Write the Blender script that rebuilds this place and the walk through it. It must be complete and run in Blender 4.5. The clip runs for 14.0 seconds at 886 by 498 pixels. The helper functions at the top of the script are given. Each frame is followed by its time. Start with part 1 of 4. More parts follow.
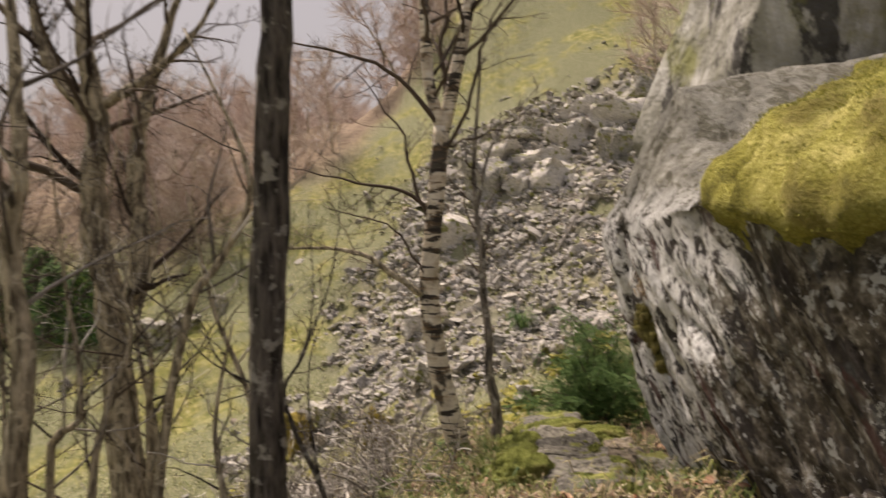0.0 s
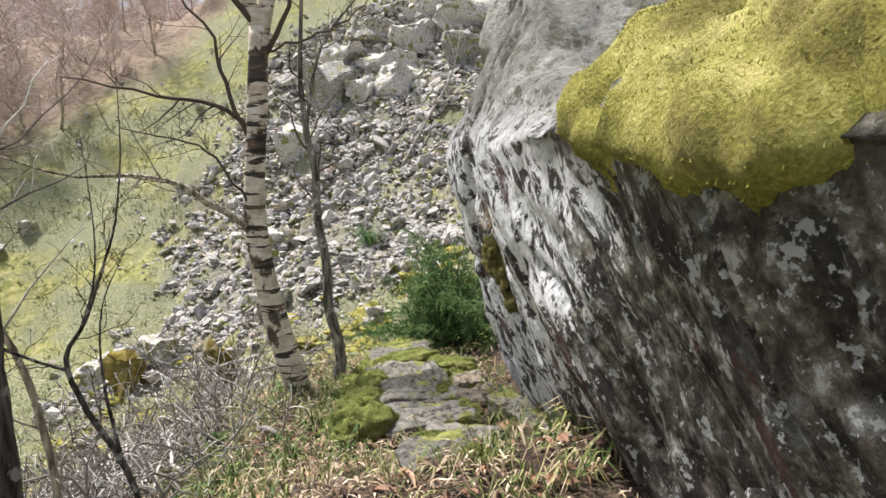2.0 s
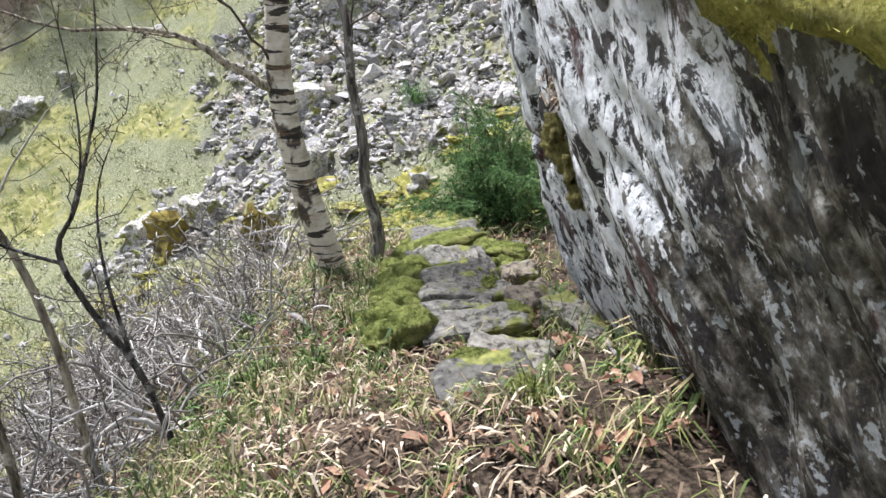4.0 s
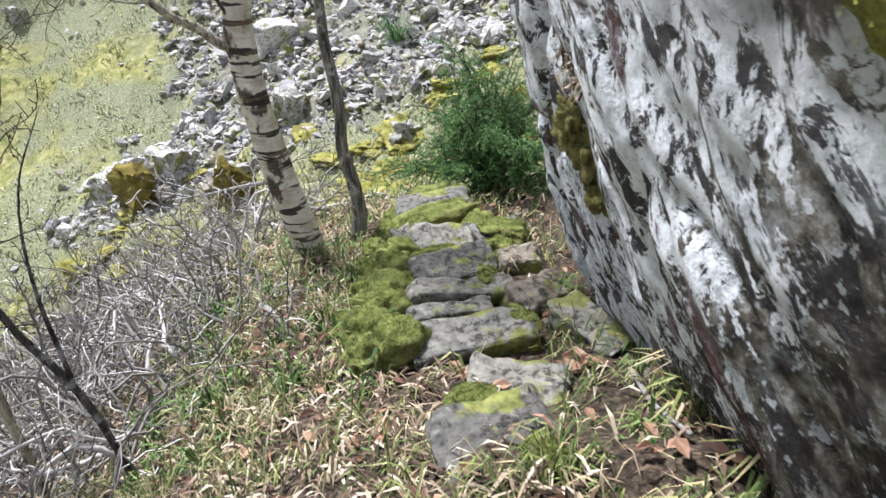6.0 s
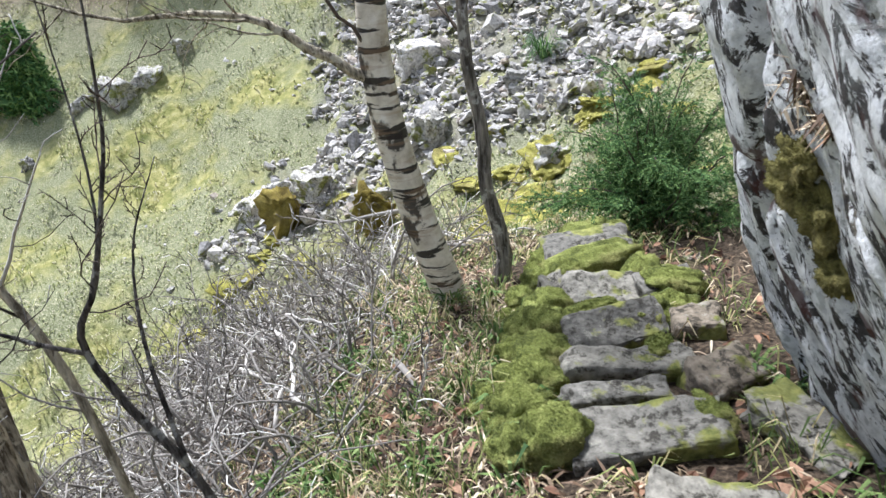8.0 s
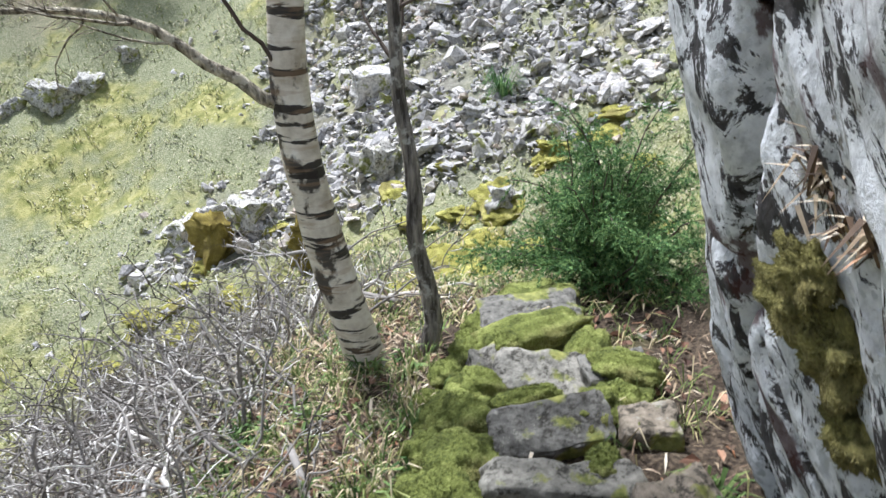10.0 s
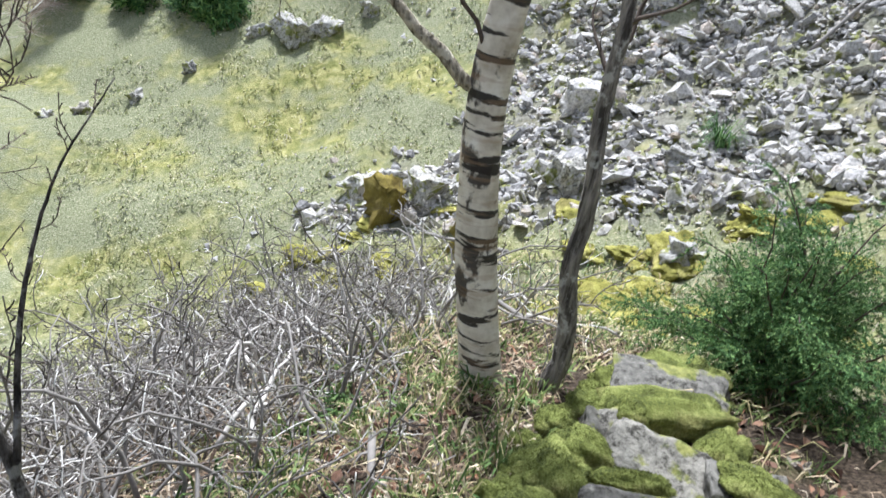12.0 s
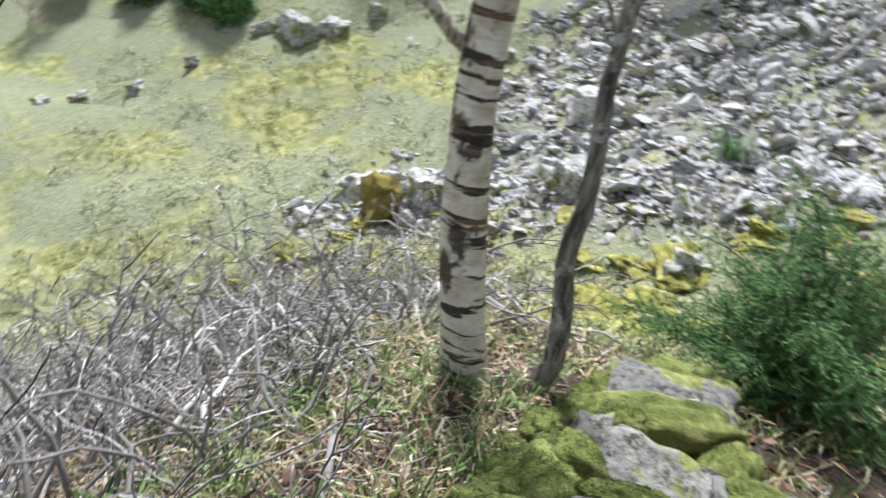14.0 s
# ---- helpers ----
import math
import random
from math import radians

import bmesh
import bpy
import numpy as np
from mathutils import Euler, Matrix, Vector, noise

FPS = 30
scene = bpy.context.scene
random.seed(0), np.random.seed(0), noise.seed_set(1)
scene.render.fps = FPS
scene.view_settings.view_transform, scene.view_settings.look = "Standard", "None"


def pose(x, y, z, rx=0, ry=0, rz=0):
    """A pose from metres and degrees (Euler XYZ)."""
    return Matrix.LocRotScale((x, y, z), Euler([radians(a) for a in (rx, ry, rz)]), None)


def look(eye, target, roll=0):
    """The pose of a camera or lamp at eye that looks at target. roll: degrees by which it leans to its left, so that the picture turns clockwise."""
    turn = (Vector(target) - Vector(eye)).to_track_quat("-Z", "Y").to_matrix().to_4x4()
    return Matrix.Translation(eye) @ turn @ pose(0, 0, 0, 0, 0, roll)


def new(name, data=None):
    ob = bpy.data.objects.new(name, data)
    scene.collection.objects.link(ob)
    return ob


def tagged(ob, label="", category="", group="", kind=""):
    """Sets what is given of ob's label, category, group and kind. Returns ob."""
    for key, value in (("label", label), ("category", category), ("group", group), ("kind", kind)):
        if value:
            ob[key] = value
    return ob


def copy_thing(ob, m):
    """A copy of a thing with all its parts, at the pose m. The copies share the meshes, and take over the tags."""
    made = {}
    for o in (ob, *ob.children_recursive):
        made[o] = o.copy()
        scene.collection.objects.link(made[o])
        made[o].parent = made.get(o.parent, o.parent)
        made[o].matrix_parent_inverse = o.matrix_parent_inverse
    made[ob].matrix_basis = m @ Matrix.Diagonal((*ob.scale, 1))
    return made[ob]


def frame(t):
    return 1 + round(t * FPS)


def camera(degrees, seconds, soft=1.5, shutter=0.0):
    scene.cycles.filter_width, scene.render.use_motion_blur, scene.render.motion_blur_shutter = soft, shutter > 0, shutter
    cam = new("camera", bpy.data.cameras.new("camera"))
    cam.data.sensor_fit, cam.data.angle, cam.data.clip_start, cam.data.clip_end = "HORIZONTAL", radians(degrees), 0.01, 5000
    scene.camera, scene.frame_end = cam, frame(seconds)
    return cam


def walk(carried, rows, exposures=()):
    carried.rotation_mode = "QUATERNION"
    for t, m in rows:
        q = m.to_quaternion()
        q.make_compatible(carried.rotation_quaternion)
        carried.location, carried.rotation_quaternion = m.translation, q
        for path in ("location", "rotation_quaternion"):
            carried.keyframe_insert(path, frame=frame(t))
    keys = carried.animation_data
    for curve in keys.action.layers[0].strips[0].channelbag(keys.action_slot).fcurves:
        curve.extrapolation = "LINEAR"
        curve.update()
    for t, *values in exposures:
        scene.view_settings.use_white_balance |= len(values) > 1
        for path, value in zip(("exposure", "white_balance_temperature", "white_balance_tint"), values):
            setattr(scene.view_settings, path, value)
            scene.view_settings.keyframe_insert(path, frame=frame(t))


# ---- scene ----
cam = camera(64.6, 14.0, 1.5, 0.4)
METRES, EYE, TILT, LEAN, TURN = 4.8, 1.45, -3.0, 0.0, 0.0
ROWS = [
    (0.0, 0.0, 0.0, 0.0, 0.0, 0.0, -0.0),
    (0.5, 0.0143, 0.0482, 0.005, -7.56, -2.51, 1.35),
    (1.0, 0.0199, 0.0878, 0.0101, -11.52, -4.2, 2.53),
    (1.5, 0.0325, 0.1132, 0.0144, -8.63, -6.43, 2.39),
    (2.0, 0.0443, 0.1459, 0.0277, -11.99, -7.79, 1.26),
    (2.5, 0.0475, 0.1738, 0.0193, -8.47, -5.56, 2.1),
    (3.0, 0.056, 0.2257, 0.0158, -8.3, -12.82, 2.27),
    (5.5, 0.0961, 0.3933, 0.0642, -6.52, -23.07, -0.38),
    (6.0, 0.0891, 0.4417, 0.0625, -9.38, -25.51, 1.45),
    (6.5, 0.0863, 0.4761, 0.07, -8.26, -25.7, 2.89),
    (7.0, 0.0956, 0.5064, 0.0639, -2.7, -28.02, -1.07),
    (7.5, 0.0973, 0.5358, 0.0538, 0.1, -24.46, 2.68),
    (8.0, 0.0879, 0.5758, 0.0536, 1.26, -23.82, 5.34),
    (8.5, 0.0916, 0.6067, 0.0529, 0.51, -25.37, 7.24),
    (11.0, 0.1423, 0.7772, 0.0229, 4.61, -19.6, -7.07),
    (11.5, 0.126, 0.7829, 0.0354, 12.23, -21.16, -9.8),
    (12.0, 0.1338, 0.7812, 0.0211, 18.84, -22.98, -11.39),
    (12.5, 0.1542, 0.7913, 0.008, 13.55, -25.93, -5.84),
    (13.0, 0.1518, 0.8093, 0.0105, 11.77, -22.44, -10.89),
    (13.5, 0.1395, 0.8219, 0.0072, 10.18, -21.75, -8.71),
    (14.0, 0.1443, 0.8458, -0.0361, 20.0, -21.9, -13.72),
]
EXPOSURES = [(0.0, 0.07, 7450, 22), (1.0, 0.32, 6900, 18), (2.0, 0.64, 6150, 16), (3.0, 0.75, 5800, 16), (5.5, 0.77, 5600, 15), (14.0, 0.75, 5450, 13)]
walk(cam, [(t, pose(0, 0, EYE, TILT, LEAN, TURN) @ pose(METRES * x, METRES * y, METRES * z, 90 + pitch, roll, yaw)) for t, x, y, z, yaw, pitch, roll in ROWS], EXPOSURES)

# ---- light: a bright, thinly clouded sky ----
world = bpy.data.worlds.new("sky")
scene.world = world
world.use_nodes = True
wn = world.node_tree.nodes
sky = wn.new("ShaderNodeTexSky")
sky.sky_type = "NISHITA"
sky.sun_disc = False
sky.sun_elevation, sky.sun_rotation = radians(58), radians(-36)
sky.air_density, sky.dust_density = 1.0, 5.0
cloud = wn.new("ShaderNodeMix")
cloud.data_type = "RGBA"
cloud.inputs[0].default_value = 0.62
cloud.inputs[7].default_value = (8.2, 8.6, 9.2, 1)
world.node_tree.links.new(sky.outputs[0], cloud.inputs[6])
world.node_tree.links.new(cloud.outputs[2], wn["Background"].inputs[0])
wn["Background"].inputs[1].default_value = 0.065
sun = new("sun", bpy.data.lights.new("sun", "SUN"))
sun.data.energy, sun.data.angle, sun.data.color = 5.0, radians(7), (1.0, 0.95, 0.86)
sun.matrix_world = look((-8, 11, 22), (0, 0, 0))

# ---- materials ----


class Nodes:
    """A short way to write a node material."""

    def __init__(self, name, rough=0.85):
        self.m = bpy.data.materials.new(name)
        self.m.use_nodes = True
        self.t = self.m.node_tree
        self.b = self.t.nodes["Principled BSDF"]
        self.b.inputs["Roughness"].default_value = rough
        self.b.inputs["Specular IOR Level"].default_value = 0.25
        self.pos = self.t.nodes.new("ShaderNodeTexCoord").outputs["Object"]

    def add(self, kind):
        return self.t.nodes.new(kind)

    def link(self, a, b):
        self.t.links.new(a, b)

    def mapped(self, scale=(1, 1, 1), turn=(0, 0, 0)):
        r, n = self.add("ShaderNodeMapping"), self.add("ShaderNodeMapping")
        r.inputs["Rotation"].default_value = [radians(a) for a in turn]
        n.inputs["Scale"].default_value = scale
        self.link(self.pos, r.inputs[0])
        self.link(r.outputs[0], n.inputs[0])
        return n.outputs[0]

    def noise(self, scale, detail=5, coords=None, rough=0.6, warp=0.0):
        n = self.add("ShaderNodeTexNoise")
        n.inputs["Scale"].default_value = scale
        n.inputs["Detail"].default_value = detail
        n.inputs["Roughness"].default_value = rough
        n.inputs["Distortion"].default_value = warp
        self.link(coords or self.pos, n.inputs["Vector"])
        return n.outputs[0]

    def ramp(self, value, *stops):
        n = self.add("ShaderNodeValToRGB")
        e = n.color_ramp.elements
        while len(e) < len(stops):
            e.new(0.5)
        for k, (p, c) in zip(e, stops):
            k.position = p
            k.color = (c, c, c, 1) if isinstance(c, (int, float)) else (*c, 1)
        self.link(value, n.inputs[0])
        return n.outputs[0]

    def mix(self, f, a, b, how="MIX"):
        n = self.add("ShaderNodeMix")
        n.data_type, n.blend_type = "RGBA", how
        for v, i in ((f, 0), (a, 6), (b, 7)):
            if isinstance(v, (int, float)):
                n.inputs[i].default_value = v
            elif isinstance(v, tuple):
                n.inputs[i].default_value = (*v, 1)
            else:
                self.link(v, n.inputs[i])
        return n.outputs[2]

    def island(self):
        return self.add("ShaderNodeNewGeometry").outputs["Random Per Island"]

    def each(self):
        return self.add("ShaderNodeObjectInfo").outputs["Random"]

    def done(self, colour, relief=None, height=0.02, strength=0.6):
        self.link(colour, self.b.inputs["Base Color"])
        if relief is not None:
            n = self.add("ShaderNodeBump")
            n.inputs["Distance"].default_value = height
            n.inputs["Strength"].default_value = strength
            self.link(relief, n.inputs["Height"])
            self.link(n.outputs[0], self.b.inputs["Normal"])
        return self.m


def mat_ground():
    n = Nodes("hillside_turf", 0.95)
    att = n.add("ShaderNodeVertexColor")
    att.layer_name = "cover"
    sep = n.add("ShaderNodeSeparateColor")
    n.link(att.outputs[0], sep.inputs[0])
    fine, mid, big = n.noise(38, 6), n.noise(5, 5), n.noise(0.55, 4)
    moss = n.ramp(mid, (0.3, (0.12, 0.14, 0.03)), (0.48, (0.255, 0.252, 0.08)), (0.62, (0.40, 0.37, 0.145)), (0.78, (0.46, 0.42, 0.28)))
    dull = n.ramp(fine, (0.32, (0.085, 0.10, 0.045)), (0.5, (0.21, 0.225, 0.12)), (0.66, (0.42, 0.39, 0.27)))
    turf = n.mix(n.ramp(big, (0.38, 0.0), (0.52, 0.95)), moss, dull)
    litter = n.ramp(fine, (0.3, (0.018, 0.013, 0.009)), (0.48, (0.055, 0.04, 0.026)), (0.64, (0.14, 0.105, 0.07)), (0.8, (0.3, 0.24, 0.17)))
    stone = n.ramp(n.noise(9, 6), (0.3, (0.06, 0.055, 0.045)), (0.5, (0.19, 0.175, 0.15)), (0.7, (0.36, 0.34, 0.3)))
    wood = n.ramp(mid, (0.3, (0.14, 0.10, 0.07)), (0.55, (0.29, 0.22, 0.16)), (0.75, (0.36, 0.31, 0.2)))
    c = n.mix(sep.outputs[0], turf, litter)
    c = n.mix(sep.outputs[1], c, stone)
    c = n.mix(sep.outputs[2], c, wood)
    return n.done(c, n.mix(0.5, fine, mid), 0.06, 0.9)


def mat_rock():
    """Weathered grey rock with white lichen and black streaks along its grain."""
    n = Nodes("lichen_rock", 0.8)
    grain = n.mapped((2.3, 2.3, 1.0), (36, 12, 0))
    speck = n.noise(26, 6)
    blot = n.noise(2.7, 9, grain, 0.72, 0.7)
    base = n.ramp(n.noise(9, 9, None, 0.72), (0.36, (0.016, 0.014, 0.011)), (0.46, (0.062, 0.052, 0.038)), (0.55, (0.17, 0.152, 0.12)), (0.65, (0.48, 0.47, 0.43)))
    pos = n.add("ShaderNodeSeparateXYZ")
    n.link(n.pos, pos.inputs[0])
    far = n.add("ShaderNodeMapRange")
    far.inputs[1].default_value, far.inputs[2].default_value = 0.1, 1.25
    far.inputs[3].default_value, far.inputs[4].default_value = -0.13, 0.13
    rise = n.add("ShaderNodeMath")
    rise.operation = "MULTIPLY_ADD"
    rise.inputs[1].default_value = 0.75
    n.link(pos.outputs[2], rise.inputs[0])
    n.link(pos.outputs[1], rise.inputs[2])
    n.link(rise.outputs[0], far.inputs[0])
    far.clamp = True
    top = n.add("ShaderNodeMapRange")
    top.inputs[1].default_value, top.inputs[2].default_value = 1.55, 1.95
    top.inputs[3].default_value, top.inputs[4].default_value = 0.0, 0.85
    n.link(pos.outputs[2], top.inputs[0])
    shift = n.add("ShaderNodeMath")
    n.link(blot, shift.inputs[0])
    n.link(far.outputs[0], shift.inputs[1])
    white = n.ramp(n.mix(0.25, shift.outputs[0], speck), (0.505, 0.0), (0.525, 1.0))
    c = n.mix(white, base, n.ramp(speck, (0.3, (0.5, 0.51, 0.51)), (0.5, (0.8, 0.81, 0.81)), (0.7, (0.93, 0.94, 0.94))))
    black = n.ramp(n.noise(3.0, 10, n.mapped((2.6, 2.6, 1.5), (36, 12, 0)), 0.75, 0.8), (0.525, 0.0), (0.54, 0.97))
    c = n.mix(black, c, n.ramp(speck, (0.35, (0.012, 0.011, 0.011)), (0.7, (0.06, 0.05, 0.045))))
    spot = n.ramp(n.mix(0.35, n.noise(10, 7, None, 0.7), n.noise(31, 4)), (0.56, 0.0), (0.575, 0.85))
    c = n.mix(spot, c, (0.52, 0.54, 0.53))
    c = n.mix(n.ramp(n.noise(2.6, 8, None, 0.7), (0.58, 0.0), (0.66, 0.45)), c, (0.30, 0.33, 0.33))
    red = n.ramp(n.noise(1.6, 7, grain), (0.60, 0.0), (0.63, 0.85))
    c = n.mix(red, c, (0.075, 0.028, 0.024))
    weathered = n.ramp(n.noise(5, 10, None, 0.75), (0.34, (0.045, 0.043, 0.028)), (0.47, (0.125, 0.12, 0.085)), (0.58, (0.22, 0.215, 0.17)), (0.66, (0.42, 0.42, 0.38)))
    c = n.mix(top.outputs[0], c, weathered)
    return n.done(c, n.mix(0.7, blot, n.noise(12, 10, None, 0.7)), 0.07, 1.0)


def mat_crag():
    n = Nodes("pale_crag", 0.85)
    grain = n.mapped((1.2, 1.2, 0.5), (20, 15, 0))
    c = n.ramp(n.noise(2.2, 8, grain), (0.3, (0.10, 0.10, 0.08)), (0.5, (0.27, 0.27, 0.23)), (0.68, (0.5, 0.5, 0.48)))
    c = n.mix(n.ramp(n.noise(1.6, 7, grain, 0.7), (0.55, 0.0), (0.6, 0.9)), c, (0.03, 0.028, 0.026))
    c = n.mix(n.ramp(n.noise(0.9, 5), (0.52, 0.0), (0.62, 0.8)), c, (0.2, 0.21, 0.06))
    return n.done(c, n.noise(4, 8), 0.15, 0.8)


def mat_stone(name, tint=(1, 1, 1), moss=0.0, islands=True):
    n = Nodes(name, 0.85)
    fine = n.noise(22, 6)
    c = n.ramp(fine, (0.3, (0.18, 0.18, 0.18)), (0.5, (0.35, 0.35, 0.34)), (0.72, (0.56, 0.56, 0.55)))
    rnd = n.island() if islands else n.each()
    c = n.mix(0.75, c, n.ramp(rnd, (0.0, (0.24, 0.24, 0.25)), (0.25, (0.44, 0.44, 0.45)), (0.6, (0.6, 0.59, 0.57)), (0.88, (0.74, 0.73, 0.72)), (1.0, (0.55, 0.45, 0.36))), "OVERLAY")
    if not islands:
        c = n.mix(n.ramp(n.noise(7, 8, None, 0.75), (0.55, 0.0), (0.58, 0.5)), c, (0.68, 0.69, 0.66))
        c = n.mix(n.ramp(n.noise(11, 8, None, 0.75), (0.40, 0.8), (0.46, 0.0)), c, (0.06, 0.055, 0.045))
    c = n.mix(1.0, c, tint, "MULTIPLY")
    if moss:
        c = n.mix(n.ramp(n.noise(4.5, 5), (0.62 - moss, 0.0), (0.68 - moss, 0.9)), c, n.ramp(fine, (0.3, (0.08, 0.1, 0.02)), (0.7, (0.30, 0.30, 0.07))))
    return n.done(c, n.noise(14, 8), 0.03, 0.8)


def mat_moss(name, dark, mid, light):
    n = Nodes(name, 1.0)
    fine = n.noise(85, 6, None, 0.7)
    c = n.ramp(n.mix(0.62, fine, n.noise(3.5, 5)), (0.36, dark), (0.5, mid), (0.62, light))
    c = n.mix(n.ramp(n.noise(2.4, 6), (0.5, 0.0), (0.62, 0.7)), c, n.ramp(fine, (0.35, dark), (0.7, (0.2, 0.15, 0.05))))
    c = n.mix(n.ramp(n.noise(1.3, 7, None, 0.7), (0.38, 0.6), (0.46, 0.0)), c, n.ramp(fine, (0.35, tuple(0.6 * v for v in dark)), (0.65, tuple(0.55 * v for v in mid))))
    return n.done(c, n.mix(0.6, n.noise(55, 5), fine), 0.03, 1.0)


def mat_blades(name, *stops):
    n = Nodes(name, 0.7)
    c = n.ramp(n.island(), *stops)
    n.b.inputs["Subsurface Weight"].default_value = 0.0
    return n.done(n.mix(0.3, c, n.ramp(n.noise(60, 3), (0.3, 0.2), (0.7, 0.8)), "OVERLAY"))


def mat_birch():
    n = Nodes("birch_bark", 0.65)
    rings = n.mapped((2.0, 2.0, 13.0))
    c = n.ramp(n.noise(9, 5), (0.3, (0.42, 0.36, 0.27)), (0.55, (0.68, 0.62, 0.51)), (0.75, (0.82, 0.78, 0.7)))
    c = n.mix(n.ramp(n.noise(1.35, 4, rings, 0.55, 0.3), (0.545, 0.0), (0.575, 0.96)), c, (0.022, 0.018, 0.015))
    c = n.mix(n.ramp(n.noise(3.2, 6, n.mapped((1, 1, 0.8))), (0.555, 0.0), (0.59, 0.93)), c, (0.03, 0.024, 0.02))
    c = n.mix(n.ramp(n.noise(2.0, 3, rings), (0.52, 0.0), (0.62, 0.35)), c, (0.34, 0.22, 0.12))
    return n.done(c, n.noise(3, 6, rings), 0.012, 0.7)


def mat_bark(name, dark, light, pale):
    n = Nodes(name, 0.9)
    ridges = n.mapped((9, 9, 1.6))
    c = n.ramp(n.noise(3.0, 7, ridges, 0.65), (0.4, dark), (0.5, light), (0.64, tuple(1.9 * v for v in light)))
    c = n.mix(n.ramp(n.noise(11, 6), (0.56, 0.0), (0.62, 0.8)), c, pale)
    return n.done(c, n.noise(3.0, 6, ridges), 0.06, 1.0)


def mat_twigs(name, *stops):
    n = Nodes(name, 0.85)
    c = n.ramp(n.island(), *stops)
    return n.done(n.mix(0.4, c, n.ramp(n.noise(30, 4), (0.3, 0.25), (0.7, 0.75)), "OVERLAY"))


GROUND, ROCK, CRAG = mat_ground(), mat_rock(), mat_crag()
SCREE = mat_stone("scree_stone", (1.05, 1.01, 0.96), 0.06)
STEP = mat_stone("step_stone", (0.5, 0.475, 0.41), 0.1, False)
PALE = mat_stone("pale_stone", (0.95, 0.92, 0.85), 0.08, False)
GREEN_MOSS = mat_moss("green_moss", (0.05, 0.062, 0.015), (0.22, 0.25, 0.06), (0.46, 0.48, 0.16))
GOLD_MOSS = mat_moss("golden_moss", (0.085, 0.08, 0.018), (0.36, 0.34, 0.075), (0.66, 0.60, 0.22))
LEDGE_MOSS = mat_moss("olive_moss", (0.045, 0.038, 0.015), (0.22, 0.2, 0.06), (0.48, 0.44, 0.16))
RUST_MOSS = mat_moss("ochre_moss", (0.09, 0.065, 0.015), (0.24, 0.19, 0.04), (0.38, 0.31, 0.09))
LITTER = mat_blades("dry_leaf", (0.0, (0.04, 0.026, 0.017)), (0.4, (0.16, 0.105, 0.065)), (0.74, (0.37, 0.285, 0.18)), (0.94, (0.7, 0.61, 0.46)), (1.0, (0.36, 0.17, 0.08)))
RUSH = mat_blades("rush_leaf", (0.0, (0.05, 0.09, 0.02)), (0.35, (0.14, 0.19, 0.05)), (0.6, (0.27, 0.28, 0.09)), (0.8, (0.46, 0.37, 0.2)), (1.0, (0.66, 0.56, 0.37)))
TURF = mat_blades("turf_blade", (0.0, (0.13, 0.16, 0.05)), (0.4, (0.27, 0.29, 0.10)), (0.7, (0.42, 0.41, 0.2)), (1.0, (0.58, 0.52, 0.38)))
FUZZ = mat_blades("moss_tip", (0.0, (0.09, 0.11, 0.015)), (0.5, (0.27, 0.28, 0.045)), (1.0, (0.46, 0.43, 0.10)))
NEEDLE = mat_blades("evergreen_needle", (0.0, (0.022, 0.06, 0.018)), (0.5, (0.075, 0.165, 0.045)), (1.0, (0.23, 0.34, 0.1)))
GREENLEAF = mat_blades("green_leaf", (0.0, (0.03, 0.07, 0.015)), (0.5, (0.09, 0.16, 0.04)), (1.0, (0.2, 0.26, 0.08)))
OAKLEAF = mat_blades("russet_leaf", (0.0, (0.05, 0.024, 0.016)), (0.6, (0.18, 0.095, 0.055)), (1.0, (0.44, 0.27, 0.17)))
BIRCH = mat_birch()
MOTTLED_BARK = mat_bark("mottled_bark", (0.06, 0.052, 0.044), (0.19, 0.17, 0.145), (0.55, 0.53, 0.47))
DARK_BARK = mat_bark("dark_bark", (0.022, 0.019, 0.017), (0.09, 0.08, 0.07), (0.4, 0.39, 0.35))
GREY_BARK = mat_bark("grey_bark", (0.11, 0.09, 0.06), (0.36, 0.315, 0.23), (0.72, 0.66, 0.5))
TWIG = mat_twigs("bare_twig", (0.0, (0.035, 0.028, 0.023)), (0.45, (0.13, 0.115, 0.1)), (0.7, (0.36, 0.335, 0.3)), (1.0, (0.82, 0.79, 0.73)))
PALE_TWIG = mat_twigs("bleached_stem", (0.0, (0.3, 0.27, 0.24)), (1.0, (0.78, 0.74, 0.67)))
RED_BARK = mat_bark("red_bark", (0.12, 0.05, 0.03), (0.3, 0.13, 0.075), (0.42, 0.27, 0.18))
DARK_TWIG = mat_twigs("dark_twig", (0.0, (0.035, 0.025, 0.02)), (1.0, (0.13, 0.10, 0.075)))
# far crowns in backlight: extra brightness is put into the twig colour
WOODS = mat_twigs("lightened_far_twig", (0.0, (0.26, 0.18, 0.15)), (0.5, (0.52, 0.42, 0.365)), (1.0, (0.8, 0.74, 0.69)))

# ---- building helpers ----
RNG = np.random.default_rng(7)


def wave(x, y, size, seed):
    """Smooth uneven field between about -1 and 1."""
    r = np.random.default_rng(seed)
    total = 0
    for k in range(7):
        a, f, ph = r.uniform(0, 6.283), r.uniform(0.6, 1.9) / size, r.uniform(0, 6.283)
        total = total + np.sin(6.283 * f * (x * np.cos(a) + y * np.sin(a)) + ph + 1.3 * np.sin(3.1 * f * (y * np.cos(a) - x * np.sin(a)) + 2 * ph))
    return total / 3.6


def smooth(a, b, v):
    t = np.clip((v - a) / (b - a), 0, 1)
    return t * t * (3 - 2 * t)


def soft(v, w=1.0):
    return w * np.logaddexp(0, v / w)


